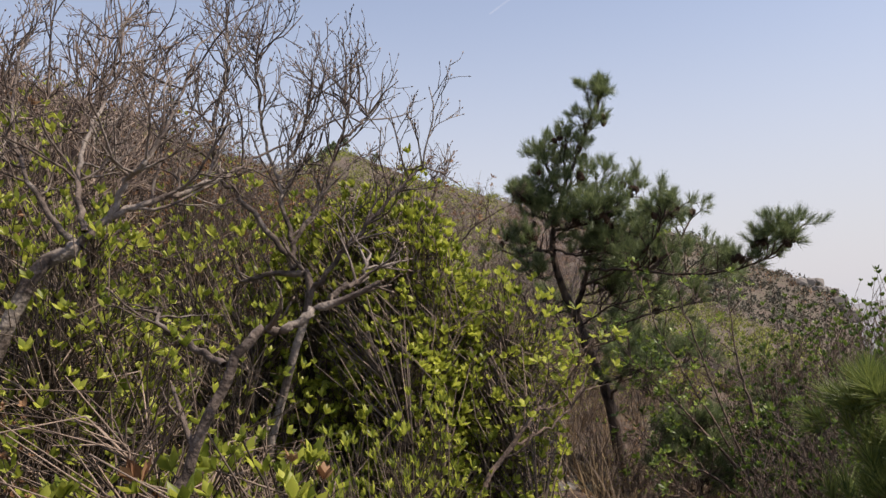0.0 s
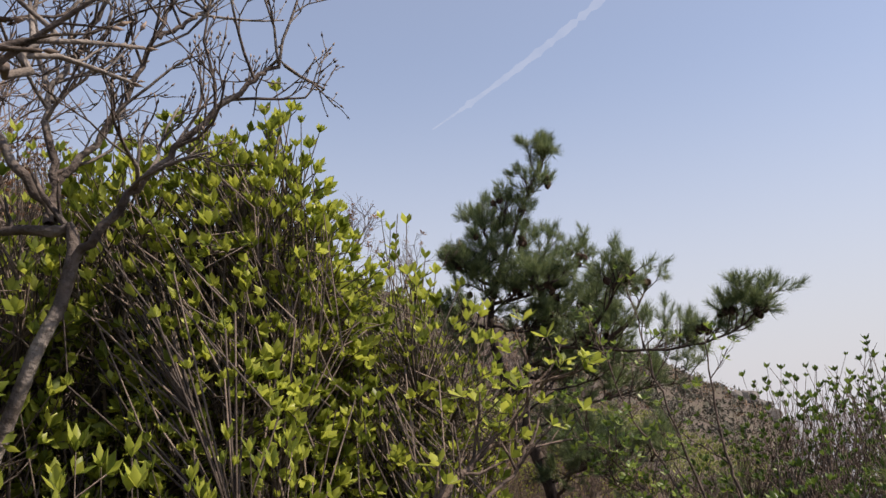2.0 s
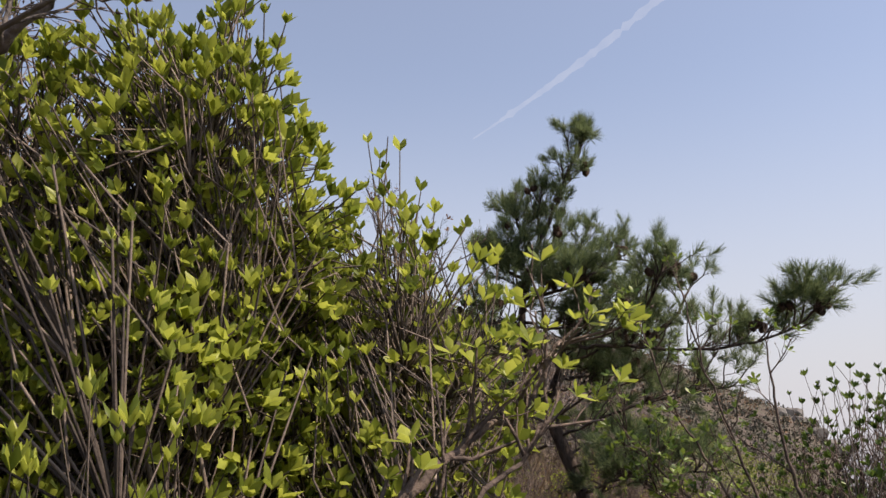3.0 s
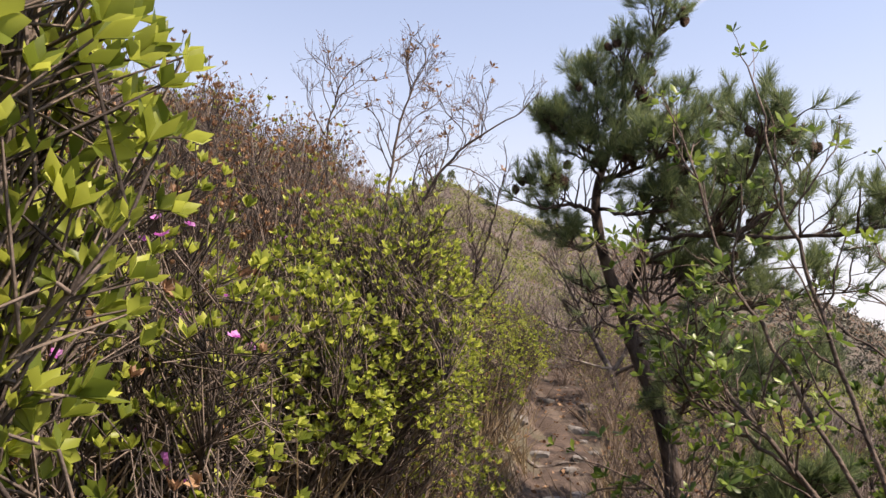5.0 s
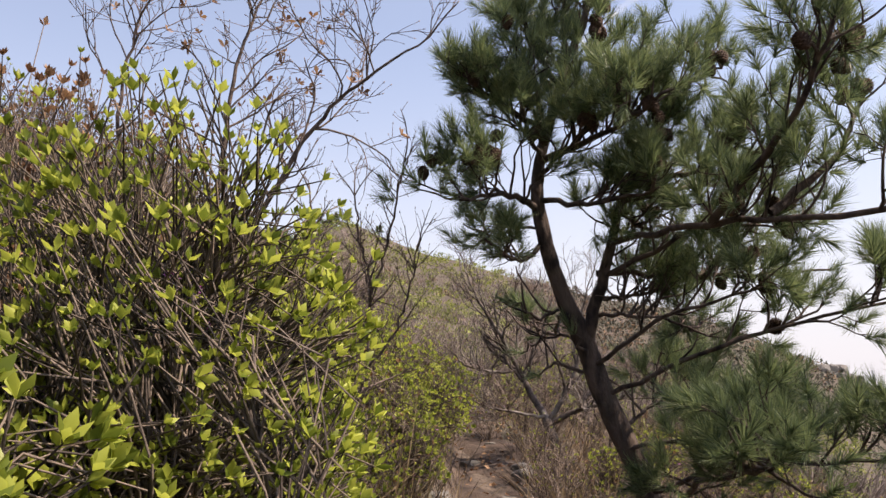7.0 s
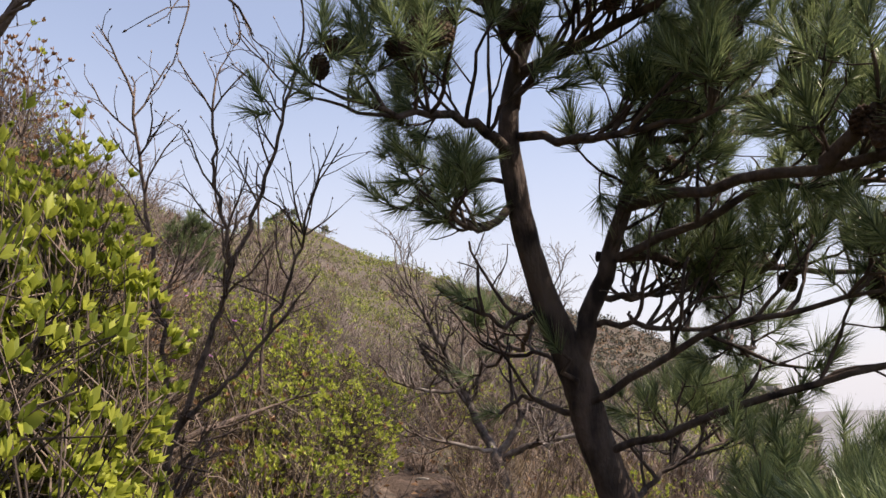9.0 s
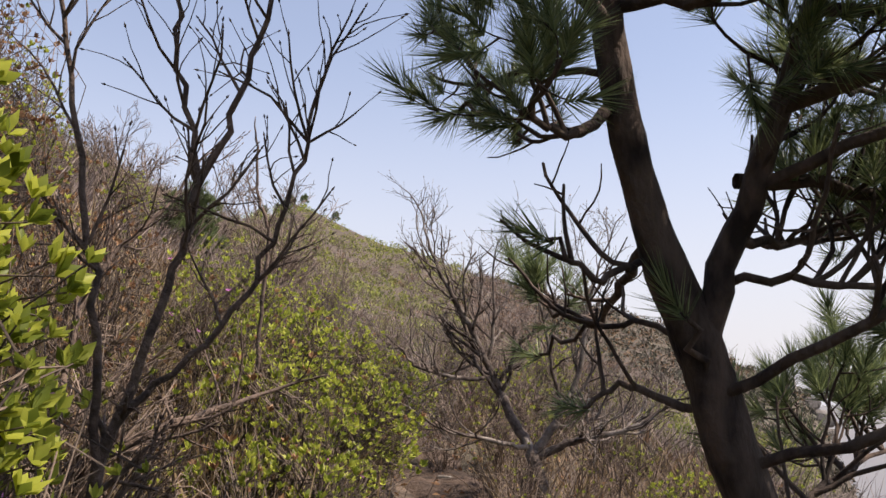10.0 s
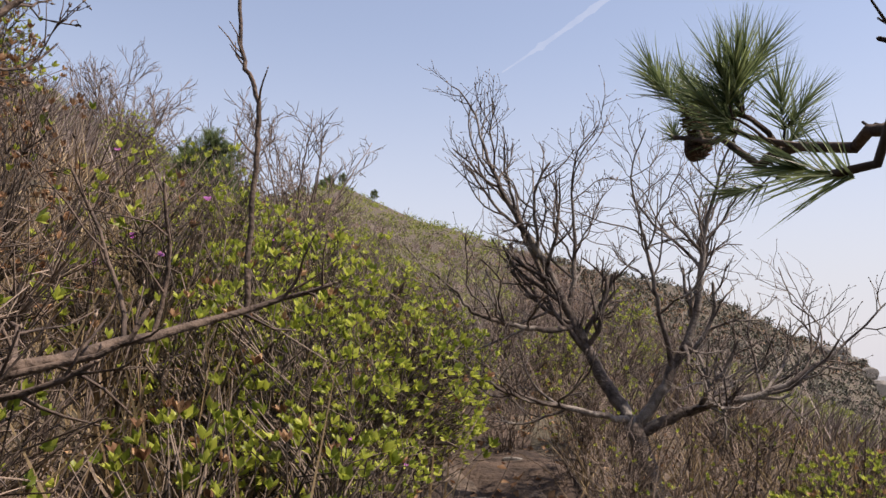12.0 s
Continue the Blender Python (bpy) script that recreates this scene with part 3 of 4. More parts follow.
# ---- bare trees and shrubs ----
def bare_tree(name, seed, foot, limbs, trunk_r, label, category, P, mat, leafy=0.0, leaf=None):
    rng = np.random.default_rng(seed)
    root = tagged(new(name), label=label, category=category)
    root.location = Vector(foot)
    off = np.array(foot)
    bud, sprig = Geo(), Geo()
    leaf_kinds = [whorl_proto(rng, 5, 0.036, 0.017, 50, True) for k in range(4)]
    for n, (lp, r0, r1, kids, level) in enumerate(limbs):
        p = smooth_line(lp, 7)
        p = p + rng.normal(size=p.shape) * 0.004
        g = Geo()
        g.tube(p - off, np.linspace(r0, r1, len(p)), 9)
        lines, tips = [], []
        for k in range(kids):
            f = rng.uniform(0.3, 1.0)
            i = min(int(f * (len(p) - 1)), len(p) - 2)
            dd = unit(p[i + 1] - p[i])
            s = unit(np.cross(dd, rng.normal(size=3)))
            s[2] = s[2] * 0.6 + 0.25
            grow(rng, lines, tips, p[i], unit(dd * 0.7 + s), P["len"] * rng.uniform(0.6, 1.2), max(r0 + (r1 - r0) * f, 0.006) * 0.6, level, P)
        if r1 < 0.014:
            grow(rng, lines, tips, p[-1], p[-1] - p[-2], P["len"] * 0.8, r1, level, P)
        for level_, q, rr_ in lines:
            g.tube(q - off, rr_, 3 if level_ == 0 else 5)
        part("trunk" if n == 0 else "limb", g, mat, root, smooth=True)
        for q, d in tips:
            if rng.random() < leafy:
                sprig.scatter(leaf_kinds[int(rng.integers(0, 4))], basis([unit(d + np.array([0, 0, 0.4]))], rng, rng.uniform(0.7, 1.2)), [q - off])
            else:
                v = np.array([(0, 0, 0), (0.004, 0, 0.008), (-0.002, 0.0035, 0.008), (-0.002, -0.0035, 0.008), (0, 0, 0.02)])
                bud.scatter((v, [(0, 2, 1), (0, 3, 2), (0, 1, 3), (1, 2, 4), (2, 3, 4), (3, 1, 4)]), basis([d], rng, 0.75), [q - off])
    if bud.v:
        part("bud_tissue", bud, M_TWIG, root, "small brown buds", kind="stuff")
    if sprig.v:
        part("foliage", sprig, leaf or M_LEAF_DARK, root, "green leaf whorls", kind="stuff")
    return root


PB = dict(seg=0.06, wig=0.17, up=0.06, kids=[4, 4, 3], angle=42, ratio=0.6, rmin=0.0018, len=0.42)
PB["start"] = 0.2
bare_tree("bare_tree", 21, (1.78, 11.58, 0.0), [
    ([(1.78, 11.58, -0.15), (1.74, 11.6, 0.4), (1.62, 11.64, 0.88)], 0.06, 0.046, 0, 2),
    ([(1.63, 11.64, 0.86), (1.5, 11.75, 1.1), (1.39, 11.82, 1.35), (1.2, 11.8, 1.72), (1.02, 11.76, 2.02), (0.92, 11.75, 2.28)], 0.036, 0.006, 18, 2),
    ([(1.63, 11.64, 0.86), (1.78, 11.6, 1.1), (1.92, 11.6, 1.4), (1.95, 11.55, 1.75), (2.02, 11.5, 2.05)], 0.029, 0.006, 16, 2),
    ([(1.6, 11.64, 0.9), (1.35, 11.55, 0.95), (1.05, 11.45, 1.02), (0.82, 11.4, 1.15)], 0.017, 0.005, 9, 2),
    ([(1.65, 11.64, 0.84), (1.9, 11.55, 0.97), (2.2, 11.45, 1.05), (2.5, 11.4, 1.25)], 0.029, 0.006, 16, 2),
    ([(1.40, 11.82, 1.33), (1.15, 11.7, 1.32), (0.9, 11.6, 1.38), (0.78, 11.55, 1.5)], 0.016, 0.005, 8, 1),
    ([(1.36, 11.82, 1.4), (1.4, 11.85, 1.7), (1.38, 11.8, 2.05)], 0.016, 0.005, 9, 2),
    ([(1.8, 11.6, 1.12), (1.7, 11.5, 1.5), (1.62, 11.5, 1.9)], 0.014, 0.005, 9, 2),
], 0.06, "leafless crooked small tree with grey lit branches beside the path", "bare tree", dict(PB, wig=0.22, up=0.09), M_BARK)

PS = dict(PB, len=0.42, wig=0.15, up=0.08, angle=36)
bare_tree("bare_shrub", 22, (-0.68, 2.5, gz(-0.68, 2.5) - 0.05), [
    ([(-0.68, 2.5, gz(-0.68, 2.5) - 0.05), (-0.62, 2.55, 0.9), (-0.45, 2.60, 1.56), (-0.50, 2.62, 1.65)], 0.016, 0.012, 2, 1),
    ([(-0.50, 2.62, 1.65), (-0.51, 2.65, 1.75), (-0.55, 2.70, 1.96), (-0.49, 2.72, 2.12), (-0.45, 2.75, 2.29)], 0.0110, 0.0040, 16, 2),
    ([(-0.45, 2.60, 1.56), (-0.34, 2.57, 1.69), (-0.24, 2.55, 1.79), (-0.11, 2.56, 1.93), (-0.03, 2.57, 1.99)], 0.0100, 0.0040, 13, 2),
    ([(-0.51, 2.65, 1.75), (-0.43, 2.68, 1.87), (-0.34, 2.72, 2.12), (-0.32, 2.78, 2.34)], 0.0090, 0.0040, 15, 2),
    ([(-0.49, 2.62, 1.67), (-0.67, 2.70, 1.89), (-0.79, 2.75, 2.04), (-0.81, 2.80, 2.22), (-0.78, 2.85, 2.44), (-0.80, 2.95, 2.66)], 0.0110, 0.0040, 18, 2),
    ([(-0.34, 2.72, 2.12), (-0.27, 2.75, 2.18), (-0.23, 2.78, 2.23)], 0.0060, 0.0030, 8, 1),
    ([(-0.55, 2.70, 1.96), (-0.61, 2.75, 2.13), (-0.65, 2.80, 2.36), (-0.66, 2.90, 2.51)], 0.0070, 0.0030, 12, 2),
], 0.03, "leafless spreading shrub with crooked grey branches and upright budded twigs", "shrub", dict(PS, len=0.24, wig=0.24, up=0.14, kids=[3, 3, 3]), M_BARK)
bare_tree("bare_shrub", 29, (-0.8, 1.5, gz(-0.8, 1.5) - 0.05), [
    ([(-0.8, 1.5, gz(-0.8, 1.5) - 0.05), (-0.66, 1.52, 0.9), (-0.52, 1.55, 1.2), (-0.40, 1.58, 1.45), (-0.32, 1.60, 1.48), (-0.25, 1.64, 1.52)], 0.013, 0.009, 2, 1),
    ([(-0.25, 1.64, 1.52), (-0.21, 1.68, 1.56), (-0.18, 1.75, 1.58), (-0.16, 1.80, 1.65)], 0.0080, 0.0030, 5, 1),
    ([(-0.48, 1.70, 1.40), (-0.59, 1.80, 1.45), (-0.67, 1.85, 1.49), (-0.72, 1.95, 1.54)], 0.0090, 0.0040, 5, 1),
], 0.02, "low crooked leafless shrub with a pale lit limb", "shrub", dict(PS, len=0.16, wig=0.24, kids=[2, 2, 2]), M_BARK)
bare_tree("bare_shrub", 28, (-1.5, 1.9, gz(-1.5, 1.9) - 0.05), [
    ([(-1.5, 1.9, 0.5), (-1.3, 1.95, 1.0), (-1.08, 2.00, 1.59), (-0.97, 2.05, 1.71)], 0.0216, 0.0192, 0, 1),
    ([(-0.97, 2.05, 1.71), (-0.90, 2.10, 1.79), (-0.77, 2.20, 1.86), (-0.65, 2.30, 1.92), (-0.56, 2.50, 2.04)], 0.0122, 0.0040, 12, 2),
    ([(-0.95, 2.06, 1.75), (-1.03, 2.20, 1.90), (-1.10, 2.40, 2.08), (-1.12, 2.70, 2.39), (-1.19, 2.90, 2.70)], 0.0094, 0.0032, 14, 2),
    ([(-0.90, 2.10, 1.79), (-0.85, 2.10, 1.89), (-0.77, 2.06, 1.95), (-0.78, 2.30, 2.15), (-0.80, 2.60, 2.45)], 0.0094, 0.0032, 14, 2),
    ([(-0.97, 2.05, 1.71), (-1.16, 2.20, 1.90), (-1.39, 2.50, 2.21), (-1.51, 2.80, 2.59)], 0.0094, 0.0032, 14, 2),
], 0.03, "leafless shrub with a pale bleached limb above the green undergrowth", "shrub", dict(PS, len=0.3, wig=0.24, up=0.1, kids=[3, 3, 3]), M_BARK)
bare_tree("bare_shrub", 23, (-0.35, 7.55, gz(-0.35, 7.55) - 0.05), [
    ([(-0.35, 7.55, 0.4), (-0.3, 7.5, 1.0), (-0.2, 7.45, 1.5)], 0.022, 0.015, 3, 2),
    ([(-0.2, 7.45, 1.5), (0.05, 7.4, 1.9), (0.3, 7.35, 2.25), (0.55, 7.25, 2.4)], 0.013, 0.005, 14, 2),
    ([(-0.25, 7.47, 1.3), (-0.15, 7.4, 1.9), (-0.1, 7.4, 2.4), (0.0, 7.4, 2.75)], 0.013, 0.005, 14, 2),
    ([(-0.3, 7.5, 1.1), (-0.5, 7.5, 1.7), (-0.6, 7.5, 2.3), (-0.55, 7.5, 2.7)], 0.013, 0.005, 12, 2),
    ([(-0.3, 7.5, 1.0), (-0.75, 7.6, 1.6), (-1.0, 7.6, 2.1)], 0.012, 0.005, 10, 2),
], 0.03, "leafless shrub of fine upright grey twigs with buds", "shrub", dict(PS, len=0.4, up=0.08, wig=0.22, kids=[4, 4, 3]), M_DARK_BARK, leafy=0.08, leaf=M_DRY)
bare_tree("bare_shrub", 24, (0.15, 8.3, gz(0.15, 8.3) - 0.05), [
    ([(0.15, 8.3, 0.1), (0.2, 8.3, 0.7), (0.22, 8.3, 1.1)], 0.0158, 0.0128, 6, 2),
    ([(0.22, 8.3, 1.08), (0.32, 8.3, 1.45), (0.36, 8.3, 1.65), (0.3, 8.3, 1.95), (0.28, 8.3, 2.2)], 0.0101, 0.0037, 12, 1),
    ([(0.35, 8.3, 1.6), (0.43, 8.3, 1.85), (0.5, 8.3, 2.15), (0.56, 8.25, 2.4)], 0.0079, 0.0037, 12, 1),
    ([(0.22, 8.3, 1.0), (0.2, 8.25, 1.4), (0.12, 8.25, 1.8), (0.05, 8.2, 2.2)], 0.0094, 0.0037, 12, 1),
    ([(0.26, 8.3, 1.2), (0.45, 8.3, 1.4), (0.55, 8.3, 1.65), (0.6, 8.3, 1.9)], 0.0072, 0.0037, 12, 1),
    ([(0.2, 8.3, 0.7), (-0.1, 8.2, 1.1), (-0.35, 8.1, 1.5), (-0.5, 8.0, 2.0)], 0.0094, 0.0037, 13, 2),
    ([(0.2, 8.3, 0.6), (0.35, 8.35, 0.8), (0.45, 8.4, 0.9)], 0.0065, 0.0030, 7, 0),
], 0.02, "leafless shrub with dark stems and stubby twigs beside the path", "shrub", dict(PS, len=0.2, wig=0.2), M_DARK_BARK)
bare_tree("bare_sapling", 25, (0.12, 10.4, gz(0.12, 10.4) - 0.05), [
    ([(0.12, 10.4, 0.5), (0.13, 10.4, 1.2), (0.13, 10.4, 1.7), (0.14, 10.4, 1.98), (0.08, 10.4, 2.14), (0.06, 10.4, 2.42)], 0.011, 0.006, 6, 0),
], 0.01, "thin crooked leafless sapling with stubby twigs", "sapling", dict(PS, len=0.12, wig=0.2), M_DARK_BARK)
bare_tree("bare_shrub", 26, (-0.35, 8.95, gz(-0.35, 8.95) - 0.05), [
    ([(-0.35, 8.95, 0.5), (-0.15, 9.0, 0.95), (0.1, 9.1, 1.12), (0.33, 9.35, 1.22)], 0.02, 0.007, 8, 1),
    ([(-0.15, 9.0, 0.95), (-0.2, 9.2, 1.5), (0.0, 9.4, 1.9)], 0.012, 0.005, 8, 2),
], 0.02, "leaning leafless shrub with a pale grey limb over the slope", "shrub", dict(PS, len=0.3, wig=0.22, kids=[4, 3, 3]), M_DARK_BARK)
bare_tree("leaning_shrub", 27, (1.95, 4.55, gz(1.95, 4.55) - 0.05), [
    ([(1.95, 4.55, gz(1.95, 4.55) - 0.05), (1.9, 4.56, -0.1), (1.75, 4.58, 0.4)], 0.02, 0.014, 2, 2),
    ([(1.75, 4.58, 0.4), (1.45, 4.67, 0.8), (1.27, 4.73, 1.0), (1.12, 4.77, 1.17)], 0.008, 0.003, 18, 1),
    ([(1.75, 4.58, 0.4), (1.5, 4.66, 0.73), (1.32, 4.72, 0.87), (1.18, 4.78, 0.98)], 0.007, 0.003, 16, 1),
    ([(1.75, 4.58, 0.4), (1.5, 4.72, 0.95), (1.33, 4.8, 1.3), (1.25, 4.84, 1.6)], 0.007, 0.003, 6, 1),
    ([(1.8, 4.57, 0.25), (1.62, 4.72, 0.95), (1.5, 4.8, 1.4), (1.44, 4.85, 1.75)], 0.008, 0.003, 6, 1),
    ([(1.8, 4.57, 0.2), (1.55, 4.6, 0.45), (1.3, 4.68, 0.57), (1.12, 4.72, 0.72)], 0.009, 0.003, 14, 1),
    ([(1.85, 4.56, 0.1), (1.85, 4.7, 0.7), (1.8, 4.8, 1.1), (1.78, 4.82, 1.45)], 0.012, 0.004, 8, 1),
    ([(1.85, 4.56, 0.1), (1.6, 4.5, 0.3), (1.38, 4.5, 0.38), (1.2, 4.52, 0.5)], 0.009, 0.003, 8, 1),
], 0.02, "leaning shrub with crossing grey branches and scattered green leaves", "shrub", dict(PS, len=0.22, wig=0.2), M_DARK_BARK, leafy=0.75, leaf=M_LEAF_MID)


bare_tree("azalea_shrub", 46, (-0.1, 2.5, gz(-0.1, 2.5) - 0.05), [
    ([(-0.1, 2.5, gz(-0.1, 2.5) - 0.05), (-0.05, 2.5, 0.5), (0.06, 2.55, 0.85), (0.2, 2.63, 1.03)], 0.012, 0.009, 2, 1),
    ([(0.2, 2.63, 1.03), (0.337, 2.78, 1.15), (0.46, 2.91, 1.22), (0.54, 2.96, 1.34)], 0.0085, 0.0035, 12, 1),
    ([(0.2, 2.63, 1.03), (0.3, 2.68, 1.06), (0.42, 2.78, 1.12), (0.5, 2.85, 1.2)], 0.006, 0.003, 6, 1),
], 0.015, "spreading azalea with a long crooked limb and bright leaves", "shrub", dict(PS, len=0.15, wig=0.2, up=0.16, kids=[3, 3, 3]), M_DARK_BARK, leafy=0.55, leaf=M_LEAF)


# ---- leafy shrubs ----
def bend_line(p, q, d, rng, n=3, wob=0.12):
    """A line from p to q that leaves p along d."""
    L = np.linalg.norm(q - p)
    c = p + unit(d) * L * 0.5 + rng.normal(size=3) * L * wob
    s = np.linspace(0, 1, n + 1)[:, None]
    return (1 - s) ** 2 * p + 2 * s * (1 - s) * c + s * s * q


def dome_shrub(name, seed, h, rx, ry, label, tips=450, share=0.8, leaf=None, leaf_obj=None, clusters=0, length=0.034, flowers=0.0, dry=0.0, bark=None, fine=False, lump=0.22, stems=9, foot=0.15, spread=27, inner=0.3, girth=1.0, extra=0.2, vase=0.25):
    """A shrub whose many twig ends fill an uneven dome; each stem carries its own twigs."""
    rng = np.random.default_rng(seed)
    root = tagged(new(name), label=label, category="shrub")
    u = rng.normal(size=(tips, 3))
    u /= np.linalg.norm(u, axis=1)[:, None]
    u[:, 2] = np.abs(u[:, 2]) * 1.15 - 0.15
    f = np.where(rng.random(tips) < inner, rng.uniform(0.4, 0.85, tips), rng.uniform(0.85, 1.03, tips))
    f *= np.array([1 + lump * noise.noise((q[0] * 2.2 + seed, q[1] * 2.2, q[2] * 2.2)) + 0.5 * lump * noise.noise((q[0] * 5 + seed, q[1] * 5, q[2] * 5)) for q in u])
    P = u * f[:, None] * (rx, ry, h * 0.62) + (0, 0, h * 0.38)
    P[:, :2] *= (1 - vase * np.clip(1 - P[:, 2] / (0.8 * h), 0, 1))[:, None]
    P[:, 2] = np.maximum(P[:, 2], 0.07 * h + 0.05 * rng.random(tips))
    mids = max(8, tips // 11)
    pick = rng.choice(tips, mids, replace=False)
    M = P[pick] * (0.8, 0.8, 0.78) + rng.normal(size=(mids, 3)) * 0.03
    pick = rng.choice(mids, stems, replace=False)
    S = M[pick] * (0.5, 0.5, 0.5)
    up = np.array([0, 0, 1.0])
    own = [[] for k in range(stems)]
    for n, q in enumerate(M):
        own[int(np.argmin(np.linalg.norm((S - q) * (1, 1, 0.6), axis=1)))].append(n)
    near = np.argmin(np.linalg.norm(M[None] - P[:, None], axis=2), axis=1)
    protos = [whorl_proto(rng, int(rng.integers(4, 8)), length, length * 0.45, spread, fine) for k in range(5)]
    fl = [whorl_proto(rng, 6, 0.02, 0.017, 58, True) for k in range(2)]
    fols, dryg, pink = Geo(), Geo(), Geo()
    meshes = []
    if clusters:
        for s in (0.9, 1.0, 1.15):
            gg = Geo()
            gg.add(*whorl_proto(rng, 6, length * s, length * 0.46, spread, True))
            meshes.append(gg.mesh("leaf_whorl", leaf_obj or leaf))
    made = 0
    for k in range(stems):
        g = Geo()
        base = np.array([*(S[k][:2] * foot / max(rx, 0.1) + rng.normal(size=2) * 0.03), -0.08])
        stalk_line = bend_line(base, S[k], up + unit(S[k]) * 0.3 + rng.normal(size=3) * 0.2, rng, 5, 0.16)
        stalk_line[1:-1] += rng.normal(size=(4, 3)) * 0.02
        g.tube(stalk_line, np.linspace(0.012, 0.007, 6) * girth * (h / 1.4) ** 0.5, 6)
        ends = []
        for n in own[k]:
            j = int(rng.integers(2, 6))
            arm = bend_line(stalk_line[j], M[n], stalk_line[j] - stalk_line[j - 1] + rng.normal(size=3) * 0.03, rng, 4, 0.2)
            arm[1:-1] += rng.normal(size=(3, 3)) * 0.018
            g.tube(arm, np.linspace(0.0058, 0.003, 5) * girth, 3, False)
            for i in np.nonzero(near == n)[0]:
                j = int(rng.integers(2, 5))
                line = bend_line(arm[j], P[i], arm[j] - arm[j - 1], rng, 2, 0.22)
                g.tube(line, np.array([0.003, 0.0024, 0.0015]) * girth, 3, False)
                ends.append((P[i], unit(line[-1] - line[-2]), line[1]))
        stem = part("stem", g, bark or M_STEM, root, smooth=True)
        for q, d, half in ends:
            if rng.random() > share:
                continue
            d = unit(d + np.array([0, 0, 0.55]))
            m = basis([d], rng, rng.uniform(0.7, 1.25))
            c = rng.random()
            if c < dry:
                dryg.scatter(protos[int(rng.integers(0, 5))], m, [q])
            elif c < dry + flowers:
                pink.scatter(fl[int(rng.integers(0, 2))], m, [q])
            elif made < clusters and rng.random() < 0.5:
                ob = new("leaf_whorl", meshes[made % 3])
                ob.parent = stem
                mm = Matrix(m[0].tolist()).to_4x4()
                mm.translation = Vector(q)
                ob.matrix_local = mm
                made += 1
            else:
                fols.scatter(protos[int(rng.integers(0, 5))], m, [q])
                if rng.random() < extra:
                    fols.scatter(protos[int(rng.integers(0, 5))], basis([d], rng, 0.7), [half])
    if fols.v:
        part("foliage", fols, leaf, root, kind="stuff")
    if dryg.v:
        part("withered_foliage", dryg, M_DRY, root, "withered brown leaves", kind="stuff")
    if pink.v:
        part("blossom", pink, M_PINK, root, "pink azalea petals", kind="stuff")
    return root


def put(ob, x, y, turn=0.0, s=1.0, sink=0.03):
    s = s if isinstance(s, tuple) else (s, s, s)
    ob.matrix_basis = Matrix.Translation((x, y, gz(x, y) - sink)) @ Matrix.Rotation(radians(turn), 4, "Z") @ Matrix.Diagonal((*s, 1))
    return ob


def again(ob, x, y, turn=0.0, s=1.0, sink=0.03):
    return put(copy_thing(ob, Matrix.Identity(4)), x, y, turn, s, sink)


AZ = dict(leaf=M_LEAF, leaf_obj=M_LEAF_OBJ)
# the two tall shrubs that crowd the path
tall = put(dome_shrub("azalea_shrub", 31, 1.8, 0.52, 0.5, "tall dense azalea with fresh yellow-green leaves beside the path", 2900, 0.92, clusters=280, length=0.036, flowers=0.001, stems=14, extra=1.0, vase=0.5, **AZ), -0.27, 3.08)
put(dome_shrub("azalea_shrub", 32, 1.72, 0.42, 0.42, "slender azalea with bright yellow-green leaves beside the path", 1500, 0.92, clusters=200, length=0.036, stems=10, extra=1.0, vase=0.8, **AZ), 0.17, 3.25)
put(dome_shrub("azalea_shrub", 33, 1.35, 0.6, 0.52, "rounded azalea with small yellow-green leaves and fine twigs", 2800, 0.8, clusters=280, length=0.027, flowers=0.003, stems=13, extra=0.9, inner=0.4, **AZ), 0.1, 5.9)
put(dome_shrub("azalea_shrub", 39, 1.32, 0.52, 0.5, "sparse azalea with pink blossoms and tangled brown twigs", 1300, 0.55, clusters=120, length=0.036, flowers=0.045, dry=0.12, stems=11, inner=0.5, **AZ), -0.12, 4.35)
put(dome_shrub("azalea_shrub", 45, 1.05, 0.46, 0.46, "compact azalea with bright yellow-green leaves beside the path", 1200, 0.85, clusters=120, length=0.034, stems=10, **AZ), -0.08, 5.38)
# kinds that repeat over the slopes
mid = put(dome_shrub("azalea_shrub", 34, 1.3, 0.5, 0.5, "azalea with fresh yellow-green leaves on the slope", 520, 0.88, stems=9, **AZ), -0.8, 2.75, 0, (1.0, 1.0, 1.05))
low = put(dome_shrub("low_azalea_shrub", 35, 0.7, 0.42, 0.42, "low azalea with fresh yellow-green leaves on the slope", 420, 0.7, stems=9, length=0.032, dry=0.12, flowers=0.004, **AZ), 0.33, 9.72)
oak = put(dome_shrub("dry_oak_shrub", 36, 1.7, 0.55, 0.55, "tall twiggy shrub still holding withered brown leaves", 500, 0.95, dry=0.82, stems=9, length=0.03, lump=0.35, inner=0.45, **AZ), -0.55, 6.65)
twiggy = put(dome_shrub("twiggy_shrub", 37, 1.1, 0.5, 0.5, "tangle of bare brown twigs with few new leaves", 400, 0.14, dry=0.05, stems=12, length=0.03, lump=0.35, inner=0.55, bark=M_TWIG, **AZ), -0.75, 1.7)
pinky = put(dome_shrub("azalea_shrub", 38, 1.0, 0.45, 0.45, "azalea with a few pink blossoms among brown twigs", 460, 0.4, flowers=0.035, dry=0.1, stems=9, inner=0.5, **AZ), -0.75, 5.0)
GREEN = dict(leaf=M_LEAF_DARK, leaf_obj=M_LEAF_DARK)
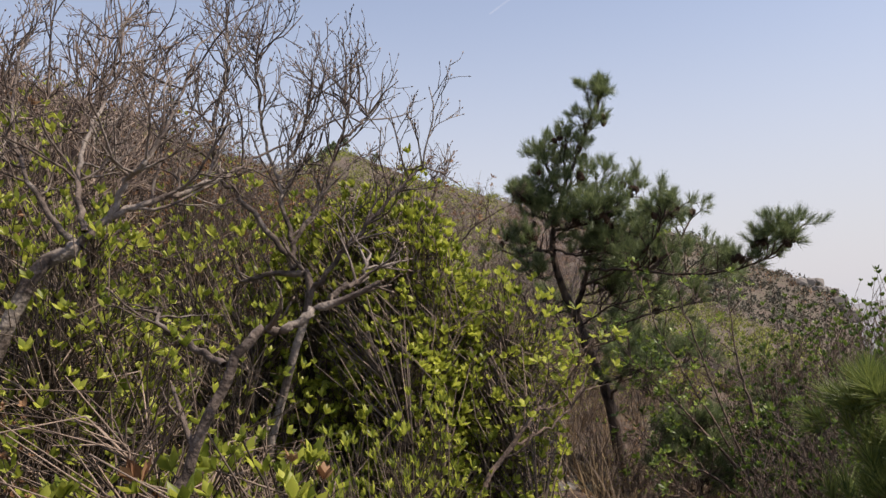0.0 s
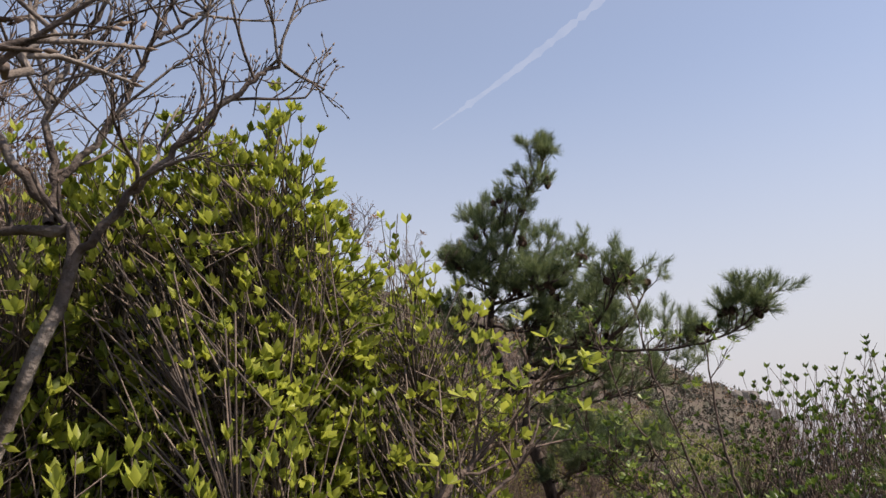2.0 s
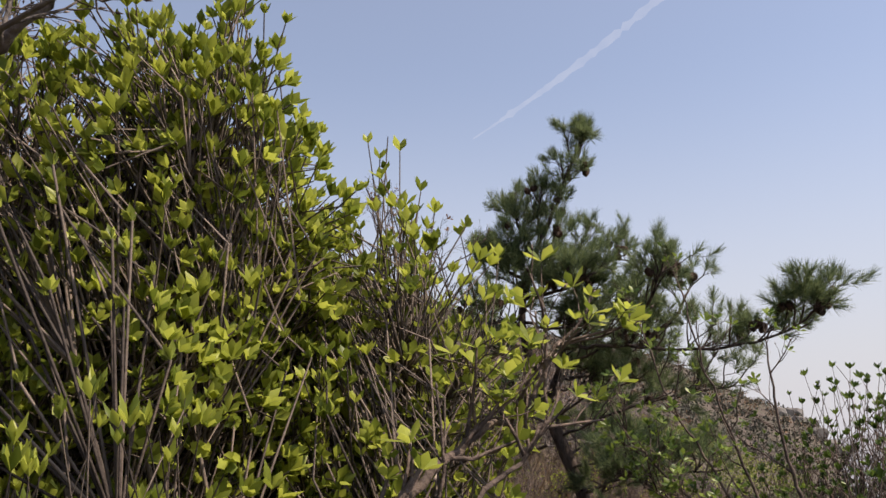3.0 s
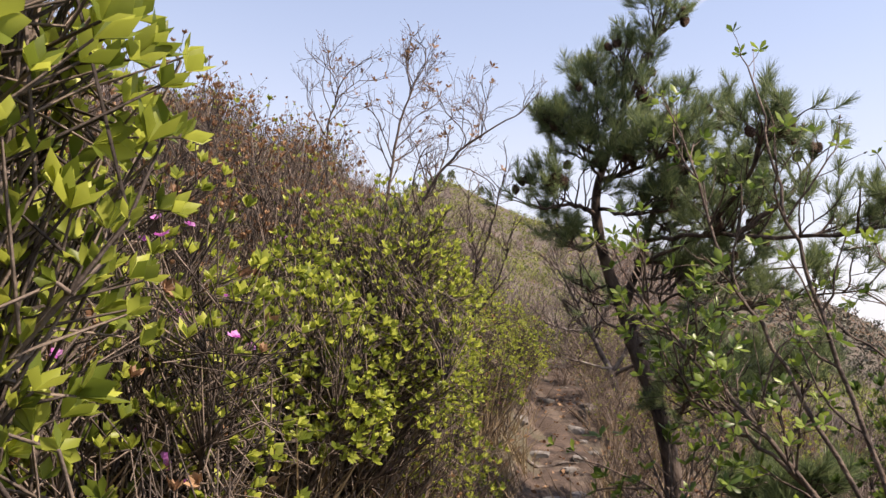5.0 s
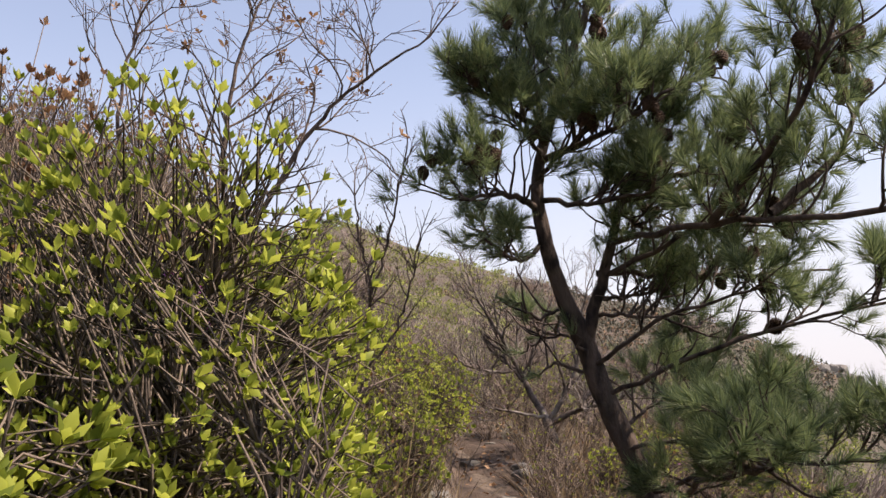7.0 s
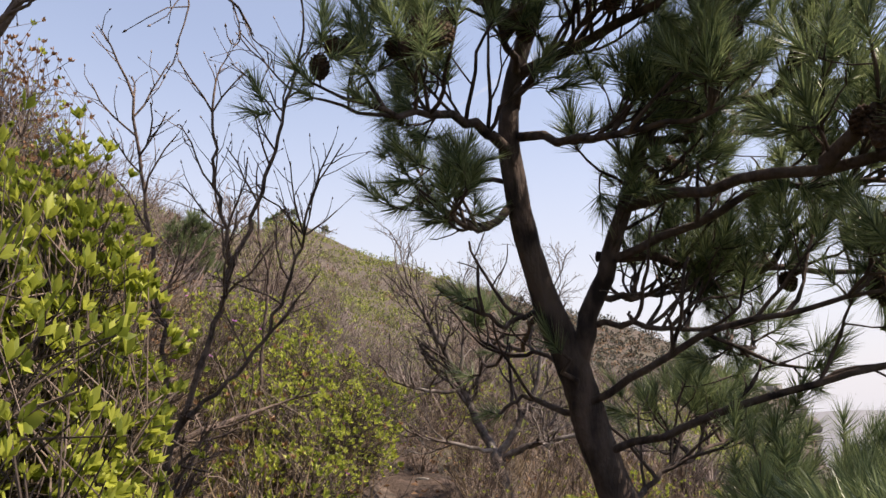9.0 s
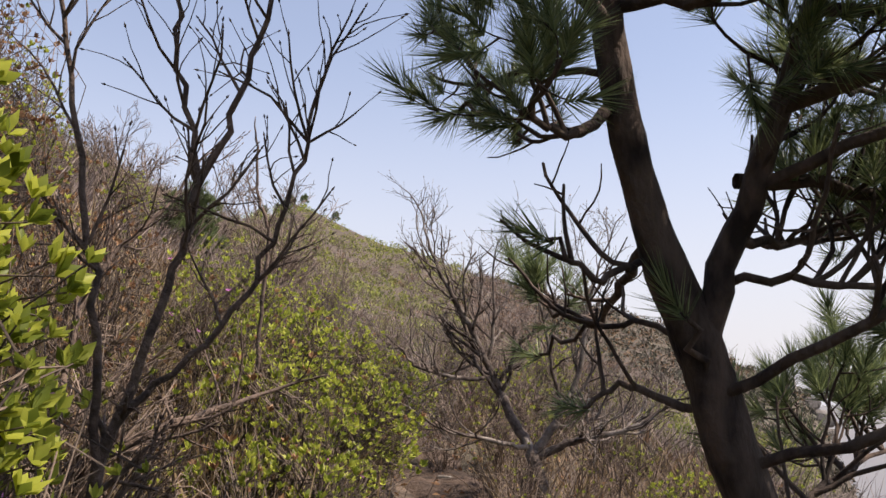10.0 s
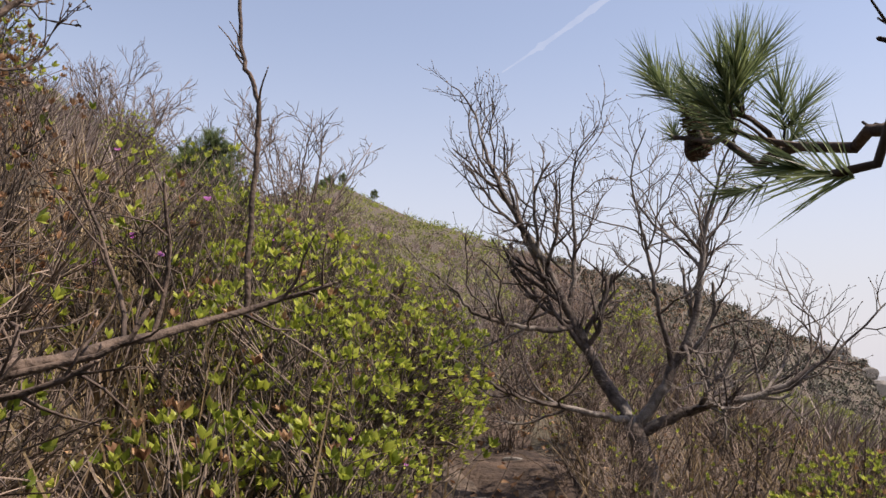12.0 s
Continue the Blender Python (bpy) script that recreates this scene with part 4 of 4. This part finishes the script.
green = put(dome_shrub("green_shrub", 40, 1.8, 0.6, 0.6, "tall dark green leafy shrub below the path", 520, 0.8, length=0.036, stems=10, bark=M_DARK_BARK, **GREEN), 2.2, 4.35)
broad = put(dome_shrub("broadleaf_shrub", 41, 1.7, 0.5, 0.55, "spreading shrub with crossing dark stems and glossy green leaves", 420, 0.5, clusters=100, length=0.05, stems=9, inner=0.6, lump=0.4, bark=M_BARK, girth=1.5, **GREEN), 1.95, 4.35, 0, 0.85)

SPOTS = [
    (mid, -0.24, 1.98, 40, (0.62, 0.62, 0.95)), (low, 0.02, 2.3, 40, 1.2), (low, -0.55, 1.75, 70, 1.5), (oak, -0.8, 1.32, 0, 0.52), (oak, -0.62, 1.6, 40, 0.48), (oak, -1.15, 1.75, 90, 0.5), (mid, -1.05, 2.15, 90, 0.95), (low, -0.5, 1.3, 100, 0.9), (mid, -1.0, 3.4, 80, (1.0, 1.0, 1.15)), (mid, -1.75, 3.0, 150, (1.0, 1.0, 1.1)), (mid, -0.45, 3.75, 200, 0.9), (mid, -1.3, 2.4, 10, (1.0, 1.0, 1.12)), (low, 0.12, 2.65, 90, 0.8),
    (low, 0.33, 3.85, 20, 0.8), (twiggy, -0.28, 1.35, 100, 0.62), (twiggy, -1.25, 1.5, 30, 0.9), (twiggy, -0.55, 2.35, 190, 0.85), (pinky, -1.2, 1.9, 200, 0.8),
    (twiggy, -0.75, 4.2, 10, 1.05), (low, 0.25, 4.75, 250, 0.75), (twiggy, 0.18, 4.45, 300, 0.6), (oak, -0.95, 5.4, 60, 0.9), (oak, -1.05, 6.4, 200, 1.0), (twiggy, -0.45, 4.95, 70, 0.95),
    (low, 0.3, 6.75, 33, 0.95), (low, 0.36, 7.35, 120, 0.8), (mid, 0.14, 7.15, 250, (0.72, 0.72, 1.2)), (twiggy, 0.1, 6.6, 10, 0.8), (low, 0.32, 6.35, 77, 0.7), (tall, 0.03, 7.55, 30, 0.9), (mid, -0.1, 2.46, 80, (0.6, 0.6, 0.95)), (mid, 0.4, 10.2, 0, (0.7, 0.7, 0.6)), (low, 0.5, 11.0, 0, 1.1), (low, 0.62, 12.2, 50, 1.1),
    (oak, -1.6, 7.4, 160, 1.0), (oak, -1.9, 5.9, 60, 1.0), (twiggy, -0.5, 7.9, 45, 1.0), (pinky, -0.25, 8.6, 30, 0.9), (twiggy, -0.1, 9.1, 200, 0.85), (oak, -0.55, 9.95, 80, 0.72), (oak, -0.95, 8.9, 240, 0.8), (oak, -1.3, 10.8, 10, 0.8), (twiggy, -0.25, 9.7, 80, 0.8),
    (low, 0.2, 10.3, 40, 1.05), (mid, 0.52, 10.9, 100, (0.8, 0.8, 0.62)), (mid, 0.35, 11.6, 10, (0.9, 0.9, 0.7)), (mid, 0.1, 10.7, 210, (0.8, 0.8, 0.6)), (low, 0.12, 11.1, 190, 1.15), (pinky, -0.3, 10.6, 0, 0.9), (twiggy, 0.48, 11.7, 20, 0.75), (low, -0.35, 12.1, 240, 1.1), (mid, -0.05, 12.6, 10, 0.7), (pinky, 0.5, 10.1, 10, 0.6),
    (twiggy, 1.75, 12.6, 30, 0.8), (twiggy, 2.25, 12.0, 130, 0.75), (low, 2.1, 11.0, 70, 0.8), (low, 2.6, 11.6, 170, 0.8), (twiggy, 2.7, 10.7, 200, 0.75), (twiggy, 2.1, 10.0, 20, 0.7), (twiggy, 1.3, 13.7, 90, 0.8), (twiggy, 0.55, 13.8, 290, 0.85), (low, 1.7, 14.0, 90, 1.0), (twiggy, 1.55, 10.6, 0, 0.55), (twiggy, 1.7, 9.6, 60, 0.6), (twiggy, 3.2, 12.0, 60, 0.8), (low, 3.3, 11.0, 60, 0.9),
    (green, 1.62, 3.6, 20, 0.8), (green, 2.45, 5.4, 100, 1.05), (green, 2.6, 3.5, 190, 1.0), (green, 3.1, 4.6, 20, 1.15), (green, 3.4, 6.0, 250, 1.2), (green, 2.6, 6.6, 110, 0.85), (green, 3.3, 7.6, 110, 0.9), (green, 4.0, 7.0, 110, 1.2), (green, 2.9, 5.6, 200, 1.1), (green, 3.6, 5.2, 310, 1.2), (green, 2.1, 2.9, 45, 0.72), (green, 3.9, 3.4, 0, 1.15), (green, 4.2, 5.4, 90, 1.15),
    (twiggy, 0.6, 12.4, 60, 0.8), (twiggy, 1.55, 11.2, 120, 0.6), (low, 0.55, 11.5, 20, 0.8), (twiggy, 1.15, 12.6, 0, 0.55), (low, 0.2, 9.35, 20, 0.7), (mid, -0.3, 11.4, 20, 0.7), (low, 0.75, 13.0, 20, 0.9), (twiggy, 1.45, 12.0, 210, 0.6),
    (twiggy, 1.65, 5.6, 60, 0.75), (twiggy, 2.0, 7.0, 10, 0.7), (twiggy, 1.5, 6.6, 60, 0.5), (twiggy, 1.3, 3.9, 60, 0.6), (broad, 2.4, 5.1, 140, 0.85), (mid, 0.12, 7.8, 140, (0.7, 0.7, 1.0)), (twiggy, 2.6, 9.0, 10, 0.8), (twiggy, 1.45, 7.6, 10, 0.4),
]
for ob, x, y, turn, s in SPOTS:
    again(ob, x, y, turn, s)
# the slope above the path
rng = np.random.default_rng(77)
KINDS = [twiggy, oak, oak, pinky, low, mid, twiggy, oak, twiggy]
for k in range(30):
    x, y = -1.5 - 4.6 * rng.random() ** 0.9, rng.uniform(2.0, 15)
    again(KINDS[k % len(KINDS)], x, y, rng.uniform(0, 360), rng.uniform(0.8, 1.2))
for k in range(10):
    again((mid, low, twiggy, mid)[k % 4], rng.uniform(-3.0, 2.6), rng.uniform(13.5, 22), rng.uniform(0, 360), rng.uniform(0.7, 1.0))
# bare shrubs standing out over the mountainside
q = np.random.default_rng(61)
arms = []
for k in range(9):
    a2, lean_ = k * 2.4, q.uniform(0.25, 0.7)
    p1 = np.array([math.cos(a2) * lean_ * 0.5, math.sin(a2) * lean_ * 0.5, 0.7])
    arms.append(([(0, 0, -0.05), p1 * (0.6, 0.6, 0.55), p1, p1 * (2.0, 2.0, 1.75) + q.normal(size=3) * 0.08], 0.02, 0.006, 7, 2))
hill_shrub = bare_tree("bare_shrub", 62, (0, 0, 0), arms, 0.02, "leafless grey shrub standing on the mountainside", "shrub", dict(PS, len=0.5, seg=0.12, kids=[3, 3, 3], rmin=0.004), M_TWIG)
for k in range(34):
    r_ = 8.0 + 24 * q.random() ** 1.3
    th_ = radians(q.uniform(-24, 42))
    x, y = HUB[0] - r_ * math.sin(th_), HUB[1] + r_ * math.cos(th_)
    if abs(x - float(trail_x(y))) < 0.9 and y < 16:
        x += 1.6
    (put if k == 0 else again)(hill_shrub, x, y, q.uniform(0, 360), q.uniform(0.55, 1.1))


for x, y, k in ((-2.6, 5.2, 1.25), (-2.9, 6.6, 1.3), (-2.2, 4.5, 1.0)):
    again(hill_shrub, x, y, 70 * x, k)


# ---- scrub on the mountainside ----
def clump_twigs(rng, n=28):
    o = rng.normal(size=(n, 3)) * (0.18, 0.18, 0.02)
    d = rng.normal(size=(n, 3)) * (0.55, 0.55, 0.25) + (0, 0, 0.9)
    d *= rng.uniform(0.45, 1.0, (n, 1))
    s = np.cross(d, rng.normal(size=(n, 3)))
    s /= np.linalg.norm(s, axis=1)[:, None]
    bend = rng.normal(size=(n, 3)) * 0.12
    w = 0.017
    v = np.stack([o - s * w, o + s * w, o + d + bend], 1).reshape(-1, 3)
    return v, np.arange(n * 3).reshape(-1, 3)


def clump_leaves(rng, n=26, size=0.1):
    c = rng.normal(size=(n, 3))
    c /= np.linalg.norm(c, axis=1)[:, None]
    c *= rng.uniform(0.35, 1.0, (n, 1)) * (0.55, 0.55, 0.45)
    c[:, 2] = np.abs(c[:, 2]) + 0.25 * rng.random(n)
    a = rng.normal(size=(n, 3)) * size
    b = rng.normal(size=(n, 3)) * size
    v = np.stack([c, c + a, c + a * 0.5 + b], 1).reshape(-1, 3)
    return v, np.arange(n * 3).reshape(-1, 3)


rng = np.random.default_rng(99)
N = 30000
th = rng.uniform(-42, 100, N)
r = np.exp(rng.uniform(np.log(6.5), np.log(128), N))
x, y = HUB[0] - r * np.sin(np.radians(th)), HUB[1] + r * np.cos(np.radians(th))
ok = (np.abs(x - trail_x(y)) > 0.7) | (y > 15)
ok &= ~((r < 9.5) & (x < -0.5) & (x > -3) & (rng.random(N) < 0.5))
ok &= ~((th > 66) & (r > 34))
x, y, r, th = x[ok], y[ok], r[ok], th[ok]
z = ground_z(x, y) - 0.04
size = np.clip(0.5 + r * 0.0085, 0.5, 1.5) * rng.uniform(0.6, 1.3, len(r))
patch = np.array([noise.noise((a * 0.09 * 8 / (8 + q * 0.12), b * 0.09 * 8 / (8 + q * 0.12), 3.0)) for a, b, q in zip(x, y, r)]) + rng.normal(size=len(r)) * 0.22
patch = patch + np.where((r > 50) & (th > -5) & (th < 13), 0.55, 0.0)
seaward = (th < -8 - 0.06 * (115 - r)) & (r > 55)
for nm, sel, mk, mat, label, sz in (
    ("grey_scrub", (patch < 0.2) & ~seaward, clump_twigs, M_FAR_TWIG, "grey-brown leafless scrub over the mountainside", 1.0),
    ("dark_scrub", seaward, clump_leaves, M_FAR_DARK, "dark grey-brown scrub on the seaward ridge", 1.1),
    ("green_scrub", (patch > -0.05) & ~seaward, clump_leaves, M_FAR_GREEN, "patches of yellow-green budding scrub on the mountainside", 0.9),
    ("brown_scrub", (patch < -0.16) & (patch > -0.9), clump_leaves, M_FAR_BROWN, "withered brown scrub over the mountainside", 0.8),
):
    idx = np.nonzero(sel)[0]
    g = Geo()
    for k in range(4):
        part_i = idx[k::4]
        proto = mk(rng)
        ang = rng.uniform(0, 2 * np.pi, len(part_i))
        c, s = np.cos(ang), np.sin(ang)
        zz = np.zeros_like(c)
        m = np.stack([np.stack([c, -s, zz], 1), np.stack([s, c, zz], 1), np.stack([zz, zz, zz + 1], 1)], 1) * (size[part_i] * sz)[:, None, None]
        g.scatter(proto, m, np.stack([x[part_i], y[part_i], z[part_i]], 1))
    tagged(part(nm, g, mat), label=label, category="scrub", kind="stuff")

# ---- dry undergrowth and litter near the path ----
N = 5200
x = rng.uniform(-4.5, 4.0, N)
y = rng.uniform(-0.5, 15, N)
ok = (np.abs(x - trail_x(y)) > 0.33) & ((y > 1.9) | (x > 0) | (rng.random(N) < 0.3))
x, y = x[ok], y[ok]
z = ground_z(x, y) - 0.02
stalk = []
for k in range(6):
    gg = Geo()
    for q in range(9):
        d = unit(rng.normal(size=3) * (0.5, 0.5, 0.1) + (0, 0, 1))
        L = rng.uniform(0.15, 0.5)
        o = rng.normal(size=3) * (0.05, 0.05, 0)
        b = rng.normal(size=3) * 0.06
        s = unit(np.cross(d, rng.normal(size=3))) * 0.0028
        m1, e = o + d * L * 0.55 + b * 0.4, o + d * L + b
        gg.add([o - s, o + s, m1 + s, m1 - s, e], [(0, 1, 2), (0, 2, 3), (3, 2, 4)])
    stalk.append((np.concatenate(gg.v), np.concatenate(gg.t)))
for nm, mat, lo, hi, label in (("dry_grass", M_STRAW, 0, 3, "dry straw-coloured stalks over the slope"), ("dead_twigs", M_TWIG, 3, 6, "thin dead brown twigs over the slope")):
    g = Geo()
    half = slice(0, len(x) // 2) if lo == 0 else slice(len(x) // 2, None)
    xs, ys_, zs = x[half], y[half], z[half]
    for k in range(lo, hi):
        sel = np.arange(k - lo, len(xs), 3)
        ang = rng.uniform(0, 2 * np.pi, len(sel))
        c, s = np.cos(ang), np.sin(ang)
        zz = np.zeros_like(c)
        m = np.stack([np.stack([c, -s, zz], 1), np.stack([s, c, zz], 1), np.stack([zz, zz, zz + 1], 1)], 1) * rng.uniform(0.6, 1.5, len(sel))[:, None, None]
        g.scatter(stalk[k], m, np.stack([xs[sel], ys_[sel], zs[sel]], 1))
    tagged(part(nm, g, mat), label=label, category="undergrowth", kind="stuff")
N = 9000
x = rng.uniform(-4, 3.5, N)
y = rng.uniform(-0.5, 14, N)
g = Geo()
g.scatter(small_leaf(0.055, 0.032), basis(rng.normal(size=(N, 3)) * (1, 1, 0.35), rng, rng.uniform(0.6, 1.3, N)), np.stack([x, y, ground_z(x, y) + 0.014], 1))
tagged(part("leaf_litter", g, M_DRY), label="fallen brown leaves scattered on the ground", category="leaf litter", kind="stuff")

# taller straw along the bank above the path
N = 900
x = rng.uniform(-1.6, 0.55, N)
y = rng.uniform(2.2, 12, N)
ok = trail_x(y) - x > 0.62
x, y = x[ok], y[ok]
g = Geo()
for k in range(6):
    sel = np.arange(k, len(x), 6)
    ang = rng.uniform(0, 2 * np.pi, len(sel))
    c, s = np.cos(ang), np.sin(ang)
    zz = np.zeros_like(c)
    m = np.stack([np.stack([c, -s, zz], 1), np.stack([s, c, zz], 1), np.stack([zz, zz, zz + 1.2], 1)], 1) * rng.uniform(0.7, 1.5, len(sel))[:, None, None]
    g.scatter(stalk[k], m, np.stack([x[sel], y[sel], ground_z(x[sel], y[sel]) - 0.02], 1))
tagged(part("tall_straw", g, M_STRAW), label="tall pale straw standing along the bank", category="undergrowth", kind="stuff")


# clumps of tan grass at the path's edge
def grass_tuft(seed):
    q = np.random.default_rng(seed)
    g = Geo()
    for k in range(110):
        a2 = q.uniform(0, 6.28)
        lean_ = q.uniform(0.1, 0.8)
        d = np.array([math.cos(a2) * lean_, math.sin(a2) * lean_, 1.0])
        L = q.uniform(0.12, 0.34)
        o = q.normal(size=3) * (0.035, 0.035, 0)
        side = unit(np.cross(d, q.normal(size=3))) * 0.0022
        b, e = o + d * L * 0.55, o + d * L * 0.95 + np.array([d[0], d[1], -0.35]) * L * 0.25
        g.add([o - side, o + side, b + side, b - side, e], [(0, 1, 2), (0, 2, 3), (3, 2, 4)])
    return g.mesh("grass_tuft", M_STRAW)


TUFTS = [grass_tuft(k) for k in range(3)]
for k, (x0, y0, q) in enumerate([(0.6, 8.6, 1.1), (0.55, 9.0, 1.0), (0.66, 8.2, 0.9), (0.5, 7.9, 1.0), (0.45, 7.2, 1.0), (0.68, 9.5, 0.8), (1.35, 6.0, 0.9), (1.4, 9.2, 1.0), (0.5, 5.2, 0.8), (1.3, 7.3, 0.8)]):
    ob = tagged(new("grass_tuft", TUFTS[k % 3]), label="clump of dry tan grass at the edge of the path", category="grass", group="grass clumps along the path")
    ob.matrix_basis = Matrix.Translation((x0, y0, gz(x0, y0) - 0.01)) @ Matrix.Rotation(k * 1.3, 4, "Z") @ Matrix.Diagonal((q, q, q, 1))

# ---- stones of the path ----
def stone(seed, s):
    rng = np.random.default_rng(seed)
    bm = bmesh.new()
    bmesh.ops.create_icosphere(bm, subdivisions=3, radius=1)
    for w in bm.verts:
        f = 1 + 0.28 * noise.noise(w.co * 1.3 + Vector((seed, 0, 0))) + 0.12 * noise.noise(w.co * 3.7 + Vector((0, seed, 0)))
        c = Vector([max(-0.78, min(0.78, q)) for q in w.co * f])
        w.co = Vector((c.x * s[0], c.y * s[1], c.z * s[2]))
    me = bpy.data.meshes.new("stone")
    bm.to_mesh(me)
    bm.free()
    me.materials.append(M_ROCK)
    return me


STONES = [stone(k, (0.16, 0.12, 0.07)) for k in range(4)]
for k in range(34):
    y0 = rng.uniform(5.5, 12.5) if k < 28 else rng.uniform(0, 5)
    x0 = float(trail_x(y0)) + rng.normal() * 0.22
    ob = tagged(new("stone", STONES[k % 4]), label="flat pale weathered stone set in the path", category="stone", group="stones of the path")
    s = rng.uniform(0.45, 1.0)
    ob.matrix_basis = Matrix.Translation((x0, y0, gz(x0, y0) - 0.002)) @ Matrix.Rotation(rng.uniform(0, 6.28), 4, "Z") @ Matrix.Rotation(rng.normal() * 0.15, 4, "X") @ Matrix.Diagonal((s, s, s, 1))

for th_, r_, q in ((9.2, 117, 3.0), (8.6, 118, 2.2), (7.6, 119, 1.6), (10.6, 104, 2.0), (5.2, 118, 1.5)):
    x0, y0 = HUB[0] - r_ * math.sin(radians(th_)), HUB[1] + r_ * math.cos(radians(th_))
    ob = copy_thing(small_pine, Matrix.Identity(4))
    ob.matrix_basis = Matrix.Translation((x0, y0, gz(x0, y0) - 0.2)) @ Matrix.Diagonal((q, q, q, 1))

# roots that cross the path
for k, (x0, y0, x1, y1) in enumerate([(1.75, 8.3, 0.95, 7.7), (1.7, 8.5, 0.8, 8.9), (1.75, 8.35, 1.2, 7.2), (0.55, 9.6, 1.3, 9.9), (0.5, 7.0, 1.1, 7.15)]):
    n = 14
    s = np.linspace(0, 1, n)
    xs = x0 + (x1 - x0) * s + 0.05 * np.sin(s * 9 + k)
    ys_ = y0 + (y1 - y0) * s + 0.05 * np.cos(s * 7 + k)
    g = Geo()
    g.tube(np.stack([xs, ys_, ground_z(xs, ys_) + 0.012 + 0.012 * np.sin(s * 11)], 1), np.linspace(0.022, 0.007, n), 7)
    tagged(part("tree_root", g, M_BARK, smooth=True), label="exposed grey root lying across the path", category="root", group="roots across the path")

# rocks at the seaward end of the ridge
for k in range(9):
    th_, r_ = radians(-26.0 - 0.42 * k), 108 + 2.2 * (k % 3)
    x0, y0 = HUB[0] - r_ * math.sin(th_), HUB[1] + r_ * math.cos(th_)
    ob = tagged(new("rock_outcrop", STONES[k % 4]), label="grey rock outcrop on the seaward ridge", category="rock", group="rocks on the ridge")
    q = rng.uniform(8, 14)
    ob.matrix_basis = Matrix.Translation((x0, y0, gz(x0, y0) - 0.1)) @ Matrix.Rotation(rng.uniform(0, 6.28), 4, "Z") @ Matrix.Diagonal((q, q, q * 1.5, 1))
